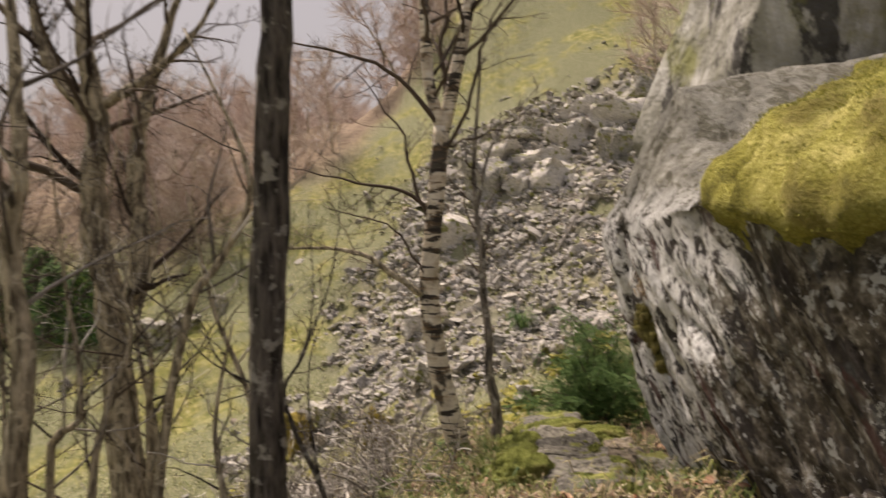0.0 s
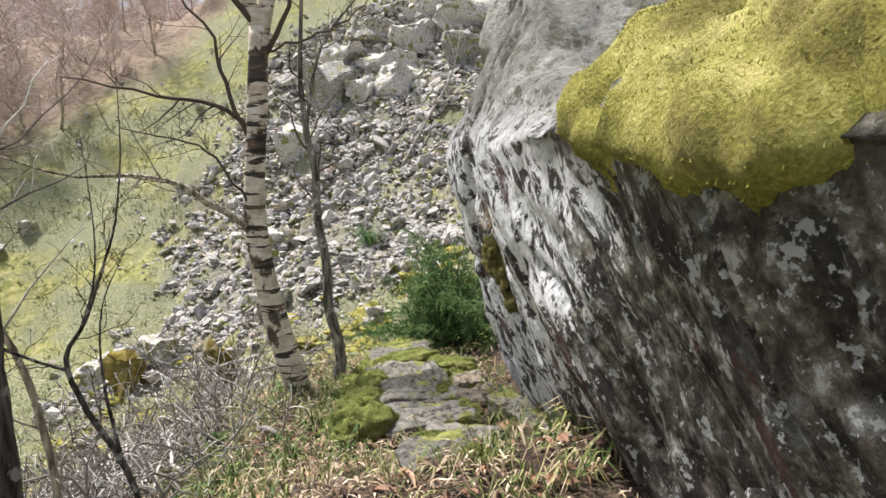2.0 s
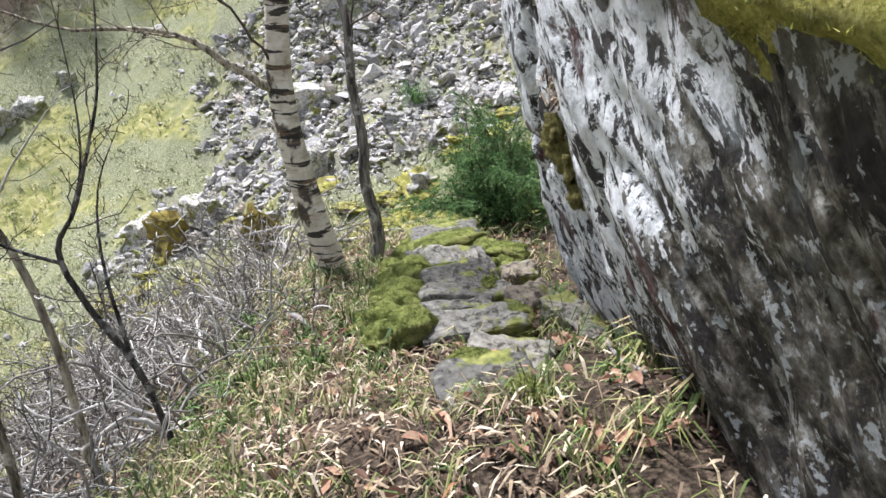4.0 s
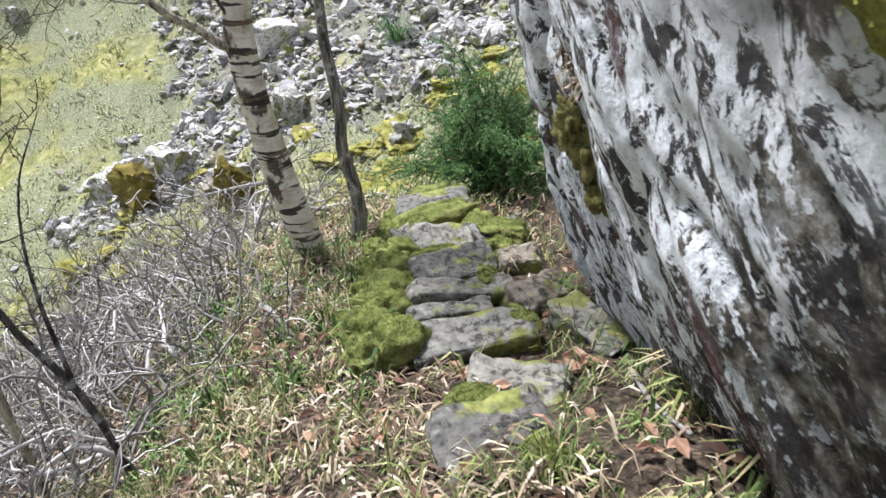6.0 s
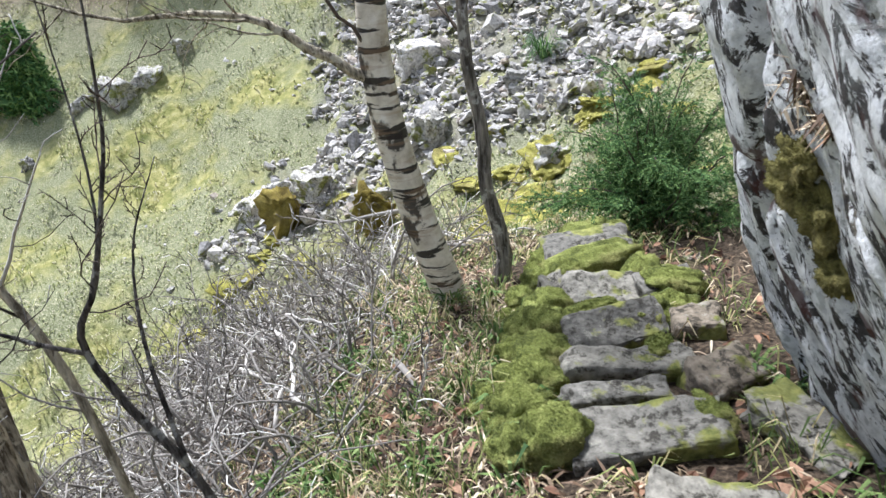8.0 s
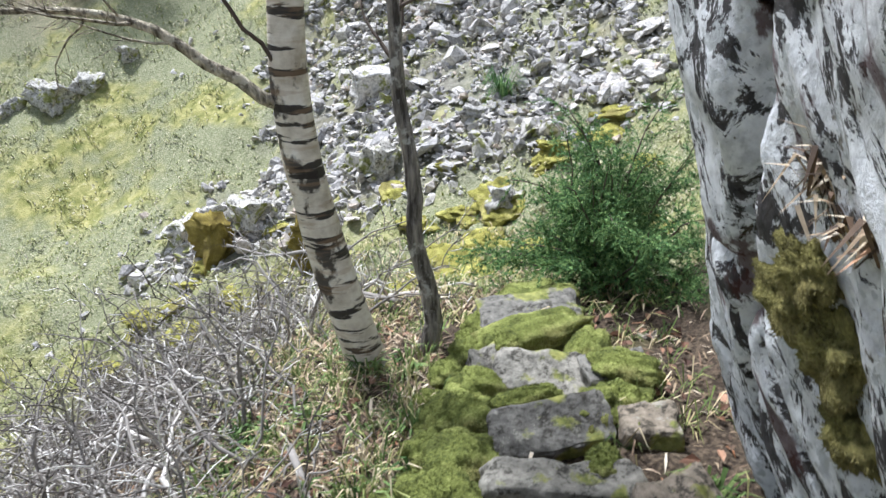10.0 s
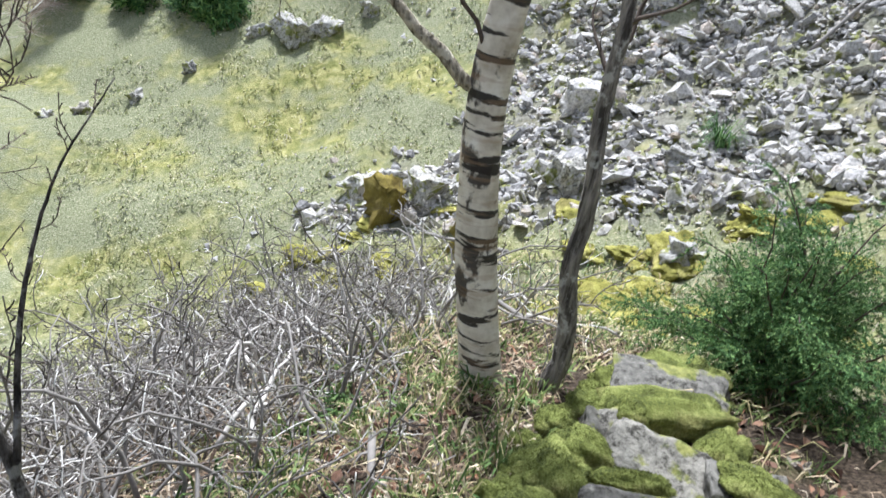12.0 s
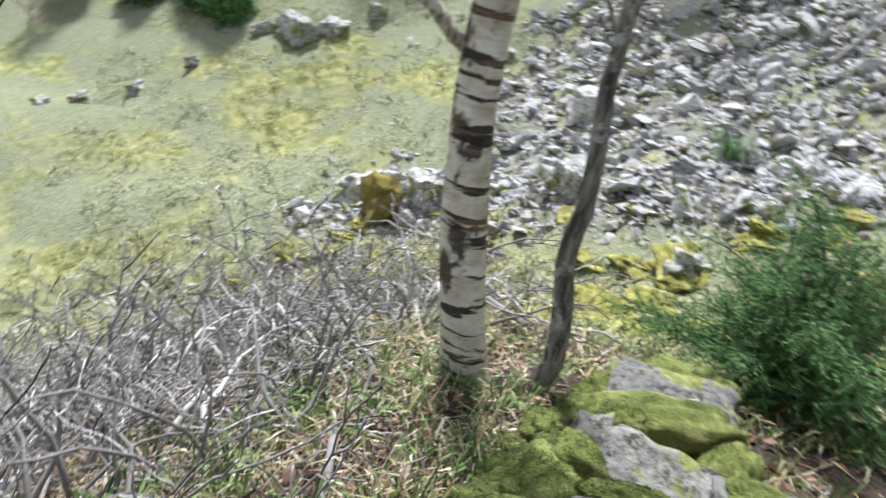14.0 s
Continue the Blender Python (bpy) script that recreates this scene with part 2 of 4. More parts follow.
def height(x, y):
    """The ground: a path along a steep bank, a gully, and a scree slope beyond it."""
    x, y = np.asarray(x, float), np.asarray(y, float)
    line = np.interp(y, [-60, -6, 0, 3.6, 4.6, 5.6, 6.8, 8, 11.6, 16], [3, 0.25, 0, -0.04, -0.40, -0.62, -0.82, -1.04, -1.75, -2.4])
    left = 0.42 * soft(0.35 - x, 0.25) + 0.38 * soft(-0.5 - x, 0.4)
    right = 0.03 * soft(x - 1.3, 0.2) + 0.5 * soft(x - 2.6, 0.4)
    near = line - left + np.minimum(right, 9)
    near = -5.2 + soft(near + 5.2, 0.7)
    xc = np.where(x > 14, 14 + 0.1 * (x - 14), x)
    across = 0.42 * soft(xc + 4.5, 0.8) - 0.1 * soft(-4.5 - xc, 0.8)
    across = np.maximum(across, -3 + 0.0 * xc)
    yy = 30 - soft(30 - y, 1.5)
    far = -3.55 + across + 0.235 * (yy - 13.6) + 0.36 * soft(yy - 16, 0.7)
    far = far + 4.0 * smooth(29, 80, y - 0.1 * x)
    far = far + 7.0 * smooth(25, 40, y) * smooth(-5, 3, x)
    w = smooth(8.0, 12.5, y + 0.25 * np.clip(x, -6, 6))
    z = near * (1 - w) + far * w
    d = np.hypot(x, y)
    z = z + 0.05 * wave(x, y, 0.7, 8) * smooth(7.4, 9, y) * smooth(40, 20, y)
    rough = smooth(2.0, 7.0, np.abs(x - 0.8) + 0.6 * np.clip(y - 5, 0, 20))
    z = z + 0.03 * wave(x, y, 0.5, 3) + rough * 0.10 * wave(x, y, 1.6, 1) + rough * 0.22 * wave(x, y, 5.5, 2) * smooth(10, 16, d)
    return z


def scree_cover(x, y):
    """Where loose stone lies on the far slope."""
    mid = -1.75 + 0.40 * (y - 12.5) + 0.7 * wave(x, y, 4.0, 21)
    wide = 2.9 + 0.14 * (y - 12)
    side = x - mid - 0.8
    s = smooth(0.0, 0.7, wide - np.where(side > 0, side * 0.62, -side) + 0.6 * wave(x, y, 1.3, 22))
    s = s * (1 - 0.9 * smooth(0.5, 0.75, wave(x, y, 1.7, 91)))
    return s * smooth(11.9, 12.9, y + 0.12 * x) * smooth(25, 22.5, y) * 1.0


def wood_edge(x):
    """Where the far wood begins."""
    return np.interp(x, [-30, -12, -8, -6, -4, -2, 0, 3], [21, 21.5, 21.5, 22.8, 24.3, 27.5, 33, 42])


class Shape:
    """Collects vertices and faces for one mesh."""

    def __init__(self):
        self.v, self.f, self.n = [], [], 0

    def add(self, verts, faces):
        self.v.append(np.asarray(verts, float))
        self.f.extend([[i + self.n for i in q] for q in faces])
        self.n += len(verts)

    def tube(self, pts, radii, sides=5, rough=0.0):
        pts = [Vector(p) for p in pts]
        ring, verts, faces = None, [], []
        side = Vector((1, 0.13, 0.07))
        for i, p in enumerate(pts):
            d = (pts[min(i + 1, len(pts) - 1)] - pts[max(i - 1, 0)])
            if d.length < 1e-6:
                d = Vector((0, 0, 1))
            d.normalize()
            side = (side - d * side.dot(d))
            if side.length < 1e-3:
                side = d.orthogonal()
            side.normalize()
            up = d.cross(side)
            for k in range(sides):
                a = 2 * math.pi * k / sides
                r = radii[i] * (1 + (rough * noise.noise((p * 2.3 + side * 3 * math.cos(a) + up * 3 * math.sin(a))) if rough else 0))
                verts.append(p + side * (r * math.cos(a)) + up * (r * math.sin(a)))
        for i in range(len(pts) - 1):
            for k in range(sides):
                a, b = i * sides + k, i * sides + (k + 1) % sides
                faces.append((a, b, b + sides, a + sides))
        faces.append(tuple(range(sides - 1, -1, -1)))
        faces.append(tuple((len(pts) - 1) * sides + k for k in range(sides)))
        self.add([tuple(v) for v in verts], faces)

    def mesh(self, name, material, shade=True):
        me = bpy.data.meshes.new(name)
        me.from_pydata(np.concatenate(self.v).tolist(), [], self.f)
        me.materials.append(material)
        if shade:
            me.shade_smooth()
        return me


def part(name, shape, material, parent=None, label="", shade=True):
    me = shape if isinstance(shape, bpy.types.Mesh) else shape.mesh(name, material, shade)
    ob = new(name, me)
    if parent is not None:
        ob.parent = parent
    return tagged(ob, label)


def thing(name, at, label, category, group="", kind=""):
    ob = new(name)
    ob.empty_display_size = 0.2
    ob.location = at
    return tagged(ob, label, category, group, kind)


def hull_stone(seed, points=16, flat=0.55):
    """An angular stone about 1 across, as vertices and faces."""
    r = np.random.default_rng(seed)
    bm = bmesh.new()
    for _ in range(points):
        p = r.normal(size=3)
        p /= np.abs(p).max() ** 0.75 * np.linalg.norm(p) ** 0.25 + 1e-6
        bm.verts.new((0.5 * p[0], 0.42 * p[1], 0.5 * flat * p[2]))
    res = bmesh.ops.convex_hull(bm, input=bm.verts)
    bmesh.ops.delete(bm, geom=[g for g in res["geom_interior"] if isinstance(g, bmesh.types.BMVert)], context="VERTS")
    bm.verts.index_update()
    out = (np.array([v.co[:] for v in bm.verts]), [[v.index for v in f.verts] for f in bm.faces])
    bm.free()
    return out


STONES = [hull_stone(100 + i, 12 + i % 6, (0.25, 0.35, 0.5, 0.7)[i % 4]) for i in range(16)]


def rock_mesh(name, size, material, seed, rough=0.12, cuts=4, edge=0.14, grit=0.12):
    """A weathered block: a box bevelled, split and roughened."""
    bm = bmesh.new()
    bmesh.ops.create_cube(bm, size=1.0)
    bmesh.ops.bevel(bm, geom=bm.edges[:], offset=edge, segments=1, affect="EDGES")
    bmesh.ops.subdivide_edges(bm, edges=bm.edges[:], cuts=cuts, use_grid_fill=True)
    bmesh.ops.triangulate(bm, faces=bm.faces[:])
    off = Vector((seed * 3.7, seed * 1.3, seed * 2.1))
    for v in bm.verts:
        p = Vector((v.co.x * size[0], v.co.y * size[1], v.co.z * size[2]))
        low = Vector((noise.noise(v.co * 1.4 + off), noise.noise(v.co * 1.4 + off + Vector((9, 0, 0))), noise.noise(v.co * 1.4 + off + Vector((0, 9, 0)))))
        fine = noise.fractal(p * 9 + off, 0.8, 2.0, 4)
        v.co = p + Vector((low.x * size[0], low.y * size[1], low.z * size[2])) * rough * 1.6 + v.co.normalized() * fine * rough * grit
    me = bpy.data.meshes.new(name)
    bm.to_mesh(me)
    bm.free()
    me.materials.append(material)
    me.shade_smooth()
    return me


def cushion(name, size, material, seed, lumps=0.2, tips=2600):
    """A soft mound of moss."""
    bm = bmesh.new()
    bmesh.ops.create_icosphere(bm, subdivisions=4, radius=0.5)
    off = Vector((seed * 2.3, seed * 4.1, seed))
    for v in bm.verts:
        d = v.co.normalized()
        r = 1 + lumps * noise.noise(d * 2.2 + off) + 0.10 * noise.noise(d * 6 + off) + 0.07 * noise.noise(d * 17 + off) + 0.04 * noise.noise(d * 40 + off)
        v.co = Vector((v.co.x * size[0], v.co.y * size[1], v.co.z * size[2])) * r
    rng, base = np.random.default_rng(seed), list(bm.faces)
    for k in rng.integers(0, len(base), tips):
        f = base[int(k)]
        q = f.verts[int(k) % 3].co.lerp(f.calc_center_median(), rng.uniform(0, 1.3))
        g = (f.verts[0].co.normalized() + Vector(rng.normal(size=3)) * 0.5).normalized()
        w = g.orthogonal().normalized() * 0.0022
        bm.faces.new([bm.verts.new(q - w), bm.verts.new(q + w), bm.verts.new(q + g * rng.uniform(0.005, 0.016))])
    me = bpy.data.meshes.new(name)
    bm.to_mesh(me)
    bm.free()
    me.materials.append(material)
    me.shade_smooth()
    return me


def limb(start, direction, length, r0, r1, rng, steps=8, wander=0.25, lift=0.1, droop=0.0):
    """Points and radii of one crooked branch."""
    p, d = Vector(start), Vector(direction).normalized()
    pts, rad = [p.copy()], [r0]
    for i in range(steps):
        d = (d + Vector(rng.normal(size=3)) * wander * 0.5 + Vector((0, 0, lift - droop * i / steps))).normalized()
        p = p + d * (length / steps)
        pts.append(p.copy())
        rad.append(r0 + (r1 - r0) * (i + 1) / steps)
    return pts, rad


def branching(shape, pts, rad, rng, depth, count, spread=0.9, ratio=0.55, start=0.3, sides=4, wander=0.35, lift=0.06, thin=0.0025):
    """Side shoots along a limb, and shoots on those."""
    length = sum((pts[i + 1] - pts[i]).length for i in range(len(pts) - 1))
    for k in range(count):
        s = start + (0.98 - start) * (k + rng.uniform(0, 0.9)) / count
        i = min(int(s * (len(pts) - 1)), len(pts) - 2)
        f = s * (len(pts) - 1) - i
        p = pts[i].lerp(pts[i + 1], f)
        d = (pts[i + 1] - pts[i]).normalized()
        out = Vector(rng.normal(size=3))
        out = (out - d * out.dot(d)).normalized()
        n = length * ratio * rng.uniform(0.55, 1.15) * (1.15 - 0.6 * s)
        r = max(thin, (rad[i] * (1 - f) + rad[i + 1] * f) * rng.uniform(0.26, 0.5))
        q, rr = limb(p, d * (1 - 0.5 * spread) + out * spread, n, r, max(thin * 0.7, r * 0.25), rng, 6 if depth > 0 else 4, wander, lift)
        shape.tube(q, rr, sides if depth > 0 else 3)
        if depth > 0:
            branching(shape, q, rr, rng, depth - 1, max(3, int(count * 0.7)), spread, ratio * 1.0, 0.2, max(3, sides - 1), wander, lift, thin)


def bez(points, n):
    """A smooth line through a few points (x, y, z, radius)."""
    pts = np.array(points, float)
    t = np.linspace(0, 1, len(pts))
    s = np.linspace(0, 1, n)
    out = np.zeros((n, 4))
    for c in range(4):
        m = np.gradient(pts[:, c], t)
        i = np.clip(np.searchsorted(t, s, side="right") - 1, 0, len(pts) - 2)
        h = t[i + 1] - t[i]
        u = (s - t[i]) / h
        out[:, c] = (2 * u**3 - 3 * u**2 + 1) * pts[i, c] + (u**3 - 2 * u**2 + u) * h * m[i] + (3 * u**2 - 2 * u**3) * pts[i + 1, c] + (u**3 - u**2) * h * m[i + 1]
    return [Vector(p[:3]) for p in out], [max(0.002, p[3]) for p in out]


def gz(x, y):
    return float(height(x, y))


# ---- the ground ----


def spaced(core_a, core_b, step, ends):
    a = list(np.arange(core_a, core_b, step))
    s, v = step, a[-1]
    while v < ends[1]:
        s *= 1.09
        v += s
        a.append(v)
    s, v = step, a[0]
    low = []
    while v > ends[0]:
        s *= 1.12
        v -= s
        low.append(v)
    return np.array(low[::-1] + a)


def build_ground():
    xs, ys = spaced(-3.5, 3.0, 0.07, (-2500, 2500)), spaced(1.0, 9.5, 0.07, (-2500, 2500))
    gx, gy = np.meshgrid(xs, ys)
    z = height(gx, gy)
    nx, ny = len(xs), len(ys)
    verts = np.stack([gx.ravel(), gy.ravel(), z.ravel()], 1)
    i = np.arange(nx * ny).reshape(ny, nx)
    faces = np.stack([i[:-1, :-1].ravel(), i[:-1, 1:].ravel(), i[1:, 1:].ravel(), i[1:, :-1].ravel()], 1)
    me = bpy.data.meshes.new("ground")
    me.from_pydata(verts.tolist(), [], faces.tolist())
    me.shade_smooth()
    me.materials.append(GROUND)
    x, y = verts[:, 0], verts[:, 1]
    mess = wave(x, y, 0.9, 31)
    litter = smooth(11.6, 7.6, y + 1.6 * mess + 0.25 * np.abs(x)) * smooth(-7, -4, x)
    litter = np.maximum(litter, smooth(0.2, 1.0, 1.7 - np.hypot((x + 2.7) / 2.2, (y - 9.5) / 1.9) + 0.25 * mess))
    stone = 0.8 * scree_cover(x, y) * (0.6 + 0.4 * smooth(-0.4, 0.3, wave(x, y, 1.1, 40)))
    woods = smooth(-0.5, 2.5, y - wood_edge(x) + 1.2 * wave(x, y, 6, 33))
    cov = me.color_attributes.new("cover", "FLOAT_COLOR", "POINT")
    cov.data.foreach_set("color", np.stack([litter, stone, woods, np.ones_like(x)], 1).ravel().astype(np.float32))
    tagged(new("ground", me), "steep hillside of golden moss, turf and leaf litter", "ground", kind="structure")


build_ground()

# ---- the great boulder beside the path ----


def boulder_point(u, v):
    """u along the path (metres), v round the section: 0 base, 1 top edge, 3 far up the back."""
    end = smooth(5.35, 6.15, u)
    base_x = np.interp(u, [-1, 2, 3.5, 4.2, 5, 6.2], [1.95, 1.85, 1.84, 1.87, 1.95, 2.2])
    edge_x = np.interp(u, [-1, 1, 2, 3.2, 4.4, 5.3, 6.2], [1.75, 1.35, 1.2, 1.14, 1.22, 1.26, 1.38])
    edge_z = np.interp(u, [-1, 1, 2, 3.2, 4.0, 5.2, 6.2], [1.55, 1.5, 1.52, 1.52, 1.40, 1.32, 1.2])
    base_z = np.interp(u, [-1, 3.6, 5, 6.2], [-0.35, -0.4, -0.75, -1.0])
    if v <= 1:
        bulge = math.sin(math.pi * v ** 0.8)
        x = base_x + (edge_x - base_x) * v ** 0.75 - 0.05 * bulge
        z = base_z + (edge_z - base_z) * v
    else:
        s = v - 1
        x = edge_x + 1.5 * s
        z = edge_z + 0.20 * min(s, 0.12) / 0.12 + 0.62 * s * (1 - 0.25 * end) - 0.06 * s * s
        z += smooth(4.2, 5.1, u) * (0.72 * min(s / 0.3, 1.0) ** 0.8 - 0.3 * s)
        if s > 1.6:
            z -= 1.4 * (s - 1.6) ** 2
    x += 0.5 * end * end
    return Vector((x, u, z))


def boulder_place(u, v):
    p = boulder_point(u, v)
    q = Vector((p.x, p.y * 0.81 - p.z * 0.59, 0.35 * (p.y * 0.59 + p.z * 0.81)))
    d = 0.085 * noise.fractal(q * 1.4, 0.9, 2.1, 4) + 0.022 * noise.fractal(q * 5.0, 0.7, 2.0, 5)
    crack = noise.noise(Vector((q.x * 2.2 + 4, q.y * 2.2, q.z)))
    d -= 0.035 * max(0.0, 1 - abs(crack) / 0.05)
    if v < 1.3:
        d -= 0.15 * math.exp(-((u - 5.12 - 0.1 * math.sin(5 * v)) / 0.045) ** 2) + 0.06 * math.exp(-((v - 0.62 - 0.15 * (u - 5)) / 0.02) ** 2) * float(smooth(4.9, 5.2, u))
    n = Vector((-1, -0.1, -0.25 if v < 1 else 0.9)).normalized()
    return p + n * d, n


def build_boulder():
    root = thing("boulder", (1.9, 3.5, -0.3), "huge overhanging grey boulder streaked white and black with lichen", "boulder")
    us, vs = np.linspace(-1, 6.15, 330), np.concatenate([np.linspace(0, 1, 70), np.linspace(1.02, 3.2, 70)])
    verts = [boulder_place(u, v)[0] for u in us for v in vs]
    k = len(vs)
    faces = [(i * k + j, i * k + j + 1, (i + 1) * k + j + 1, (i + 1) * k + j) for i in range(len(us) - 1) for j in range(k - 1)]
    # close the far end, the back and the near end
    far, near = [], []
    for i, store in ((len(us) - 1, far), (0, near)):
        store.extend(range(i * k, i * k + k))
    s = Shape()
    s.add([tuple(p - root.location) for p in verts], faces + [tuple(far), tuple(near[::-1])])
    part("rock_body", s, ROCK, root)
    # the moss that covers its top
    m = Shape()
    us2, vs2 = np.linspace(-1, 5.2, 210), np.linspace(0.80, 3.1, 120)
    mv, mf = [], []
    keep = {}
    tips = Shape()
    for i, u in enumerate(us2):
        for j, v in enumerate(vs2):
            p, n = boulder_place(u, v)
            e = noise.fractal(Vector((u * 1.6, v * 3.0, 4.4)), 0.8, 2.0, 4)
            rim = 1.02 + 0.24 * e + 0.16 * smooth(2.9, 3.6, u) + 0.05 * smooth(2.8, 1.8, u) + 1.6 * smooth(3.35, 4.3, u)
            bare = noise.fractal(Vector((u * 1.1 + 7, v * 1.7, 1.0)), 0.8, 2.0, 3)
            h = -0.07 + 0.155 * float(smooth(-0.06, 0.12, v - rim)) - 0.03 * float(smooth(0.38, 0.55, bare)) - 0.004
            h *= 1 + 0.5 * noise.noise(Vector((u * 7, v * 9, 2)))
            keep[i, j] = v > rim - 0.12
            q = p + n * h + Vector((0, 0, -0.03 * float(smooth(0.2, 0.0, v - rim))))
            q += n * (0.012 * noise.noise(q * 30) + 0.035 * noise.fractal(q * 5, 0.7, 2.0, 5))
            mv.append(tuple(q - root.location))
            if v > rim and v < 2.4 and 0.8 < u < 5.2:
                for _ in range(5):
                    a = RNG.uniform(0, 6.283)
                    b = q + Vector((RNG.normal() * 0.012, RNG.normal() * 0.015, 0)) - root.location
                    t = Vector((math.cos(a), math.sin(a), 0)) * 0.002
                    g = Vector((RNG.normal() * 0.008 - 0.004, RNG.normal() * 0.008, RNG.uniform(0.006, 0.017)))
                    tips.add([tuple(b - t), tuple(b + t), tuple(b + g)], [(0, 1, 2)])
    k2 = len(vs2)
    for i in range(len(us2) - 1):
        for j in range(k2 - 1):
            if keep[i, j] and keep[i + 1, j] and keep[i, j + 1] and keep[i + 1, j + 1]:
                mf.append((i * k2 + j, i * k2 + j + 1, (i + 1) * k2 + j + 1, (i + 1) * k2 + j))
    m.add(mv, mf)
    moss = part("moss_cap", m, GOLD_MOSS, root, "thick golden-green moss over the top")
    tagged(part("moss_fuzz", tips, FUZZ, moss), kind="stuff")
    # small mossy ledge on the face
    for (u, v, sx, sz, sd) in ((4.86, 0.66, 0.26, 0.15, 2), (4.70, 0.63, 0.24, 0.2, 5), (4.78, 0.71, 0.2, 0.12, 7), (4.62, 0.55, 0.18, 0.16, 9), (2.2, 0.35, 0.3, 0.2, 6)):
        p, n = boulder_place(u, v)
        o = part("moss_ledge", cushion("moss_ledge", (0.11, sx, sz), LEDGE_MOSS if sd != 6 else GREEN_MOSS, sd, 0.6), None, root, "ochre moss on a ledge")
        o.location = p - root.location


build_boulder()


def lumpy(name, at, size, material, seed, label, category, rough=0.2, cuts=9, group="", turn=0.0, lean=0.0):
    ob = new(name, rock_mesh(name, size, material, seed, rough, cuts))
    ob.matrix_basis = pose(*at, 6 * math.sin(seed), 8 * math.cos(seed * 2) + lean, turn)
    return tagged(ob, label, category, group)


lumpy("crag", (4.15, 7.3, 3.1), (3.2, 2.6, 4.0), CRAG, 3, "pale lichen-covered crag rising behind the boulder", "crag", 0.10, 22, turn=8, lean=5)

# ---- the rough stone steps ----


def build_steps():
    root = thing("stone_stair", (1.0, 5.0, -0.5), "rough old stone steps overgrown with green moss", "steps")
    # x, y, top, width, depth, thickness, pitch, turn
    slabs = (
        (0.92, 3.95, -0.13, 0.44, 0.5, 0.22, 4, 8), (1.1, 4.42, -0.26, 0.42, 0.34, 0.24, 8, -14),
        (1.03, 4.93, -0.34, 0.64, 0.32, 0.26, 6, 3), (0.95, 5.25, -0.40, 0.48, 0.15, 0.28, 12, 2),
        (1.06, 5.54, -0.44, 0.56, 0.19, 0.30, 14, -2), (1.06, 5.98, -0.52, 0.54, 0.28, 0.30, 24, 10),
        (1.13, 6.52, -0.62, 0.46, 0.34, 0.32, 30, -4), (0.84, 6.66, -0.66, 0.16, 0.26, 0.26, 22, 12),
        (1.18, 7.28, -0.75, 0.66, 0.5, 0.2, 10, 5),
        (1.46, 5.38, -0.42, 0.32, 0.26, 0.26, 12, 24), (1.6, 4.86, -0.32, 0.22, 0.56, 0.14, 4, 24),
        (1.52, 5.95, -0.52, 0.26, 0.24, 0.2, 8, -8), (1.50, 6.45, -0.58, 0.36, 0.26, 0.24, 5, 10),
        (1.46, 6.20, -0.68, 0.3, 0.2, 0.2, 5, -10), (1.75, 4.3, -0.26, 0.2, 0.24, 0.2, 0, 40),
    )
    for i, (x, y, top, w, d, h, p, r) in enumerate(slabs):
        o = part("step_stone", rock_mesh("step_stone", (w, d * 0.88, h), STEP, i + 2, 0.075, 9, 0.05, 0.3), None, root)
        o.matrix_basis = pose(x - 1.0, y - 5.0, top - h / 2 + 0.5 - 0.012, p, 3 * math.sin(i * 2.2), r)
    # x, y, z, sizes
    pads = (
        (0.64, 4.94, -0.42, 0.30, 0.28, 0.28, 1), (0.52, 5.22, -0.53, 0.30, 0.36, 0.30, 0), (0.60, 5.46, -0.53, 0.34, 0.26, 0.22, 0),
        (0.68, 5.72, -0.57, 0.30, 0.34, 0.20, 0), (0.72, 6.02, -0.60, 0.26, 0.30, 0.22, 0), (0.78, 6.35, -0.68, 0.28, 0.30, 0.22, 0),
        (0.66, 6.16, -0.70, 0.32, 0.4, 0.22, 0), (1.00, 6.25, -0.66, 0.36, 0.14, 0.12, 0), (1.30, 6.06, -0.60, 0.22, 0.34, 0.16, 0),
        (1.14, 6.98, -0.74, 0.74, 0.34, 0.20, 0), (1.42, 6.80, -0.76, 0.24, 0.5, 0.18, 0), (0.94, 6.76, -0.68, 0.2, 0.22, 0.14, 0),
        (1.52, 6.42, -0.60, 0.34, 0.28, 0.14, 0), (1.24, 7.50, -0.82, 0.6, 0.5, 0.16, 0), (1.24, 5.60, -0.50, 0.14, 0.22, 0.12, 0),
        (1.28, 4.98, -0.37, 0.12, 0.24, 0.08, 1), (1.47, 6.22, -0.66, 0.3, 0.24, 0.18, 0), (0.86, 4.24, -0.2, 0.2, 0.16, 0.07, 0),
        (0.42, 5.5, -0.68, 0.26, 0.4, 0.2, 0), (1.02, 3.78, -0.08, 0.14, 0.2, 0.07, 0),
    )
    for i, (x, y, z, a, b, c, kind) in enumerate(pads):
        o = part("moss_cushion", cushion("moss_cushion", (a, b, c), GREEN_MOSS, i + 1, 0.34), None, root, "soft bright green moss cushion")
        o.location = (x - 1.0, y - 5.0, z + 0.5)
        o.rotation_euler = (0, 0, 0.4 * math.sin(3 * i))
    # small pads that run down the outer edge
    rng = np.random.default_rng(12)
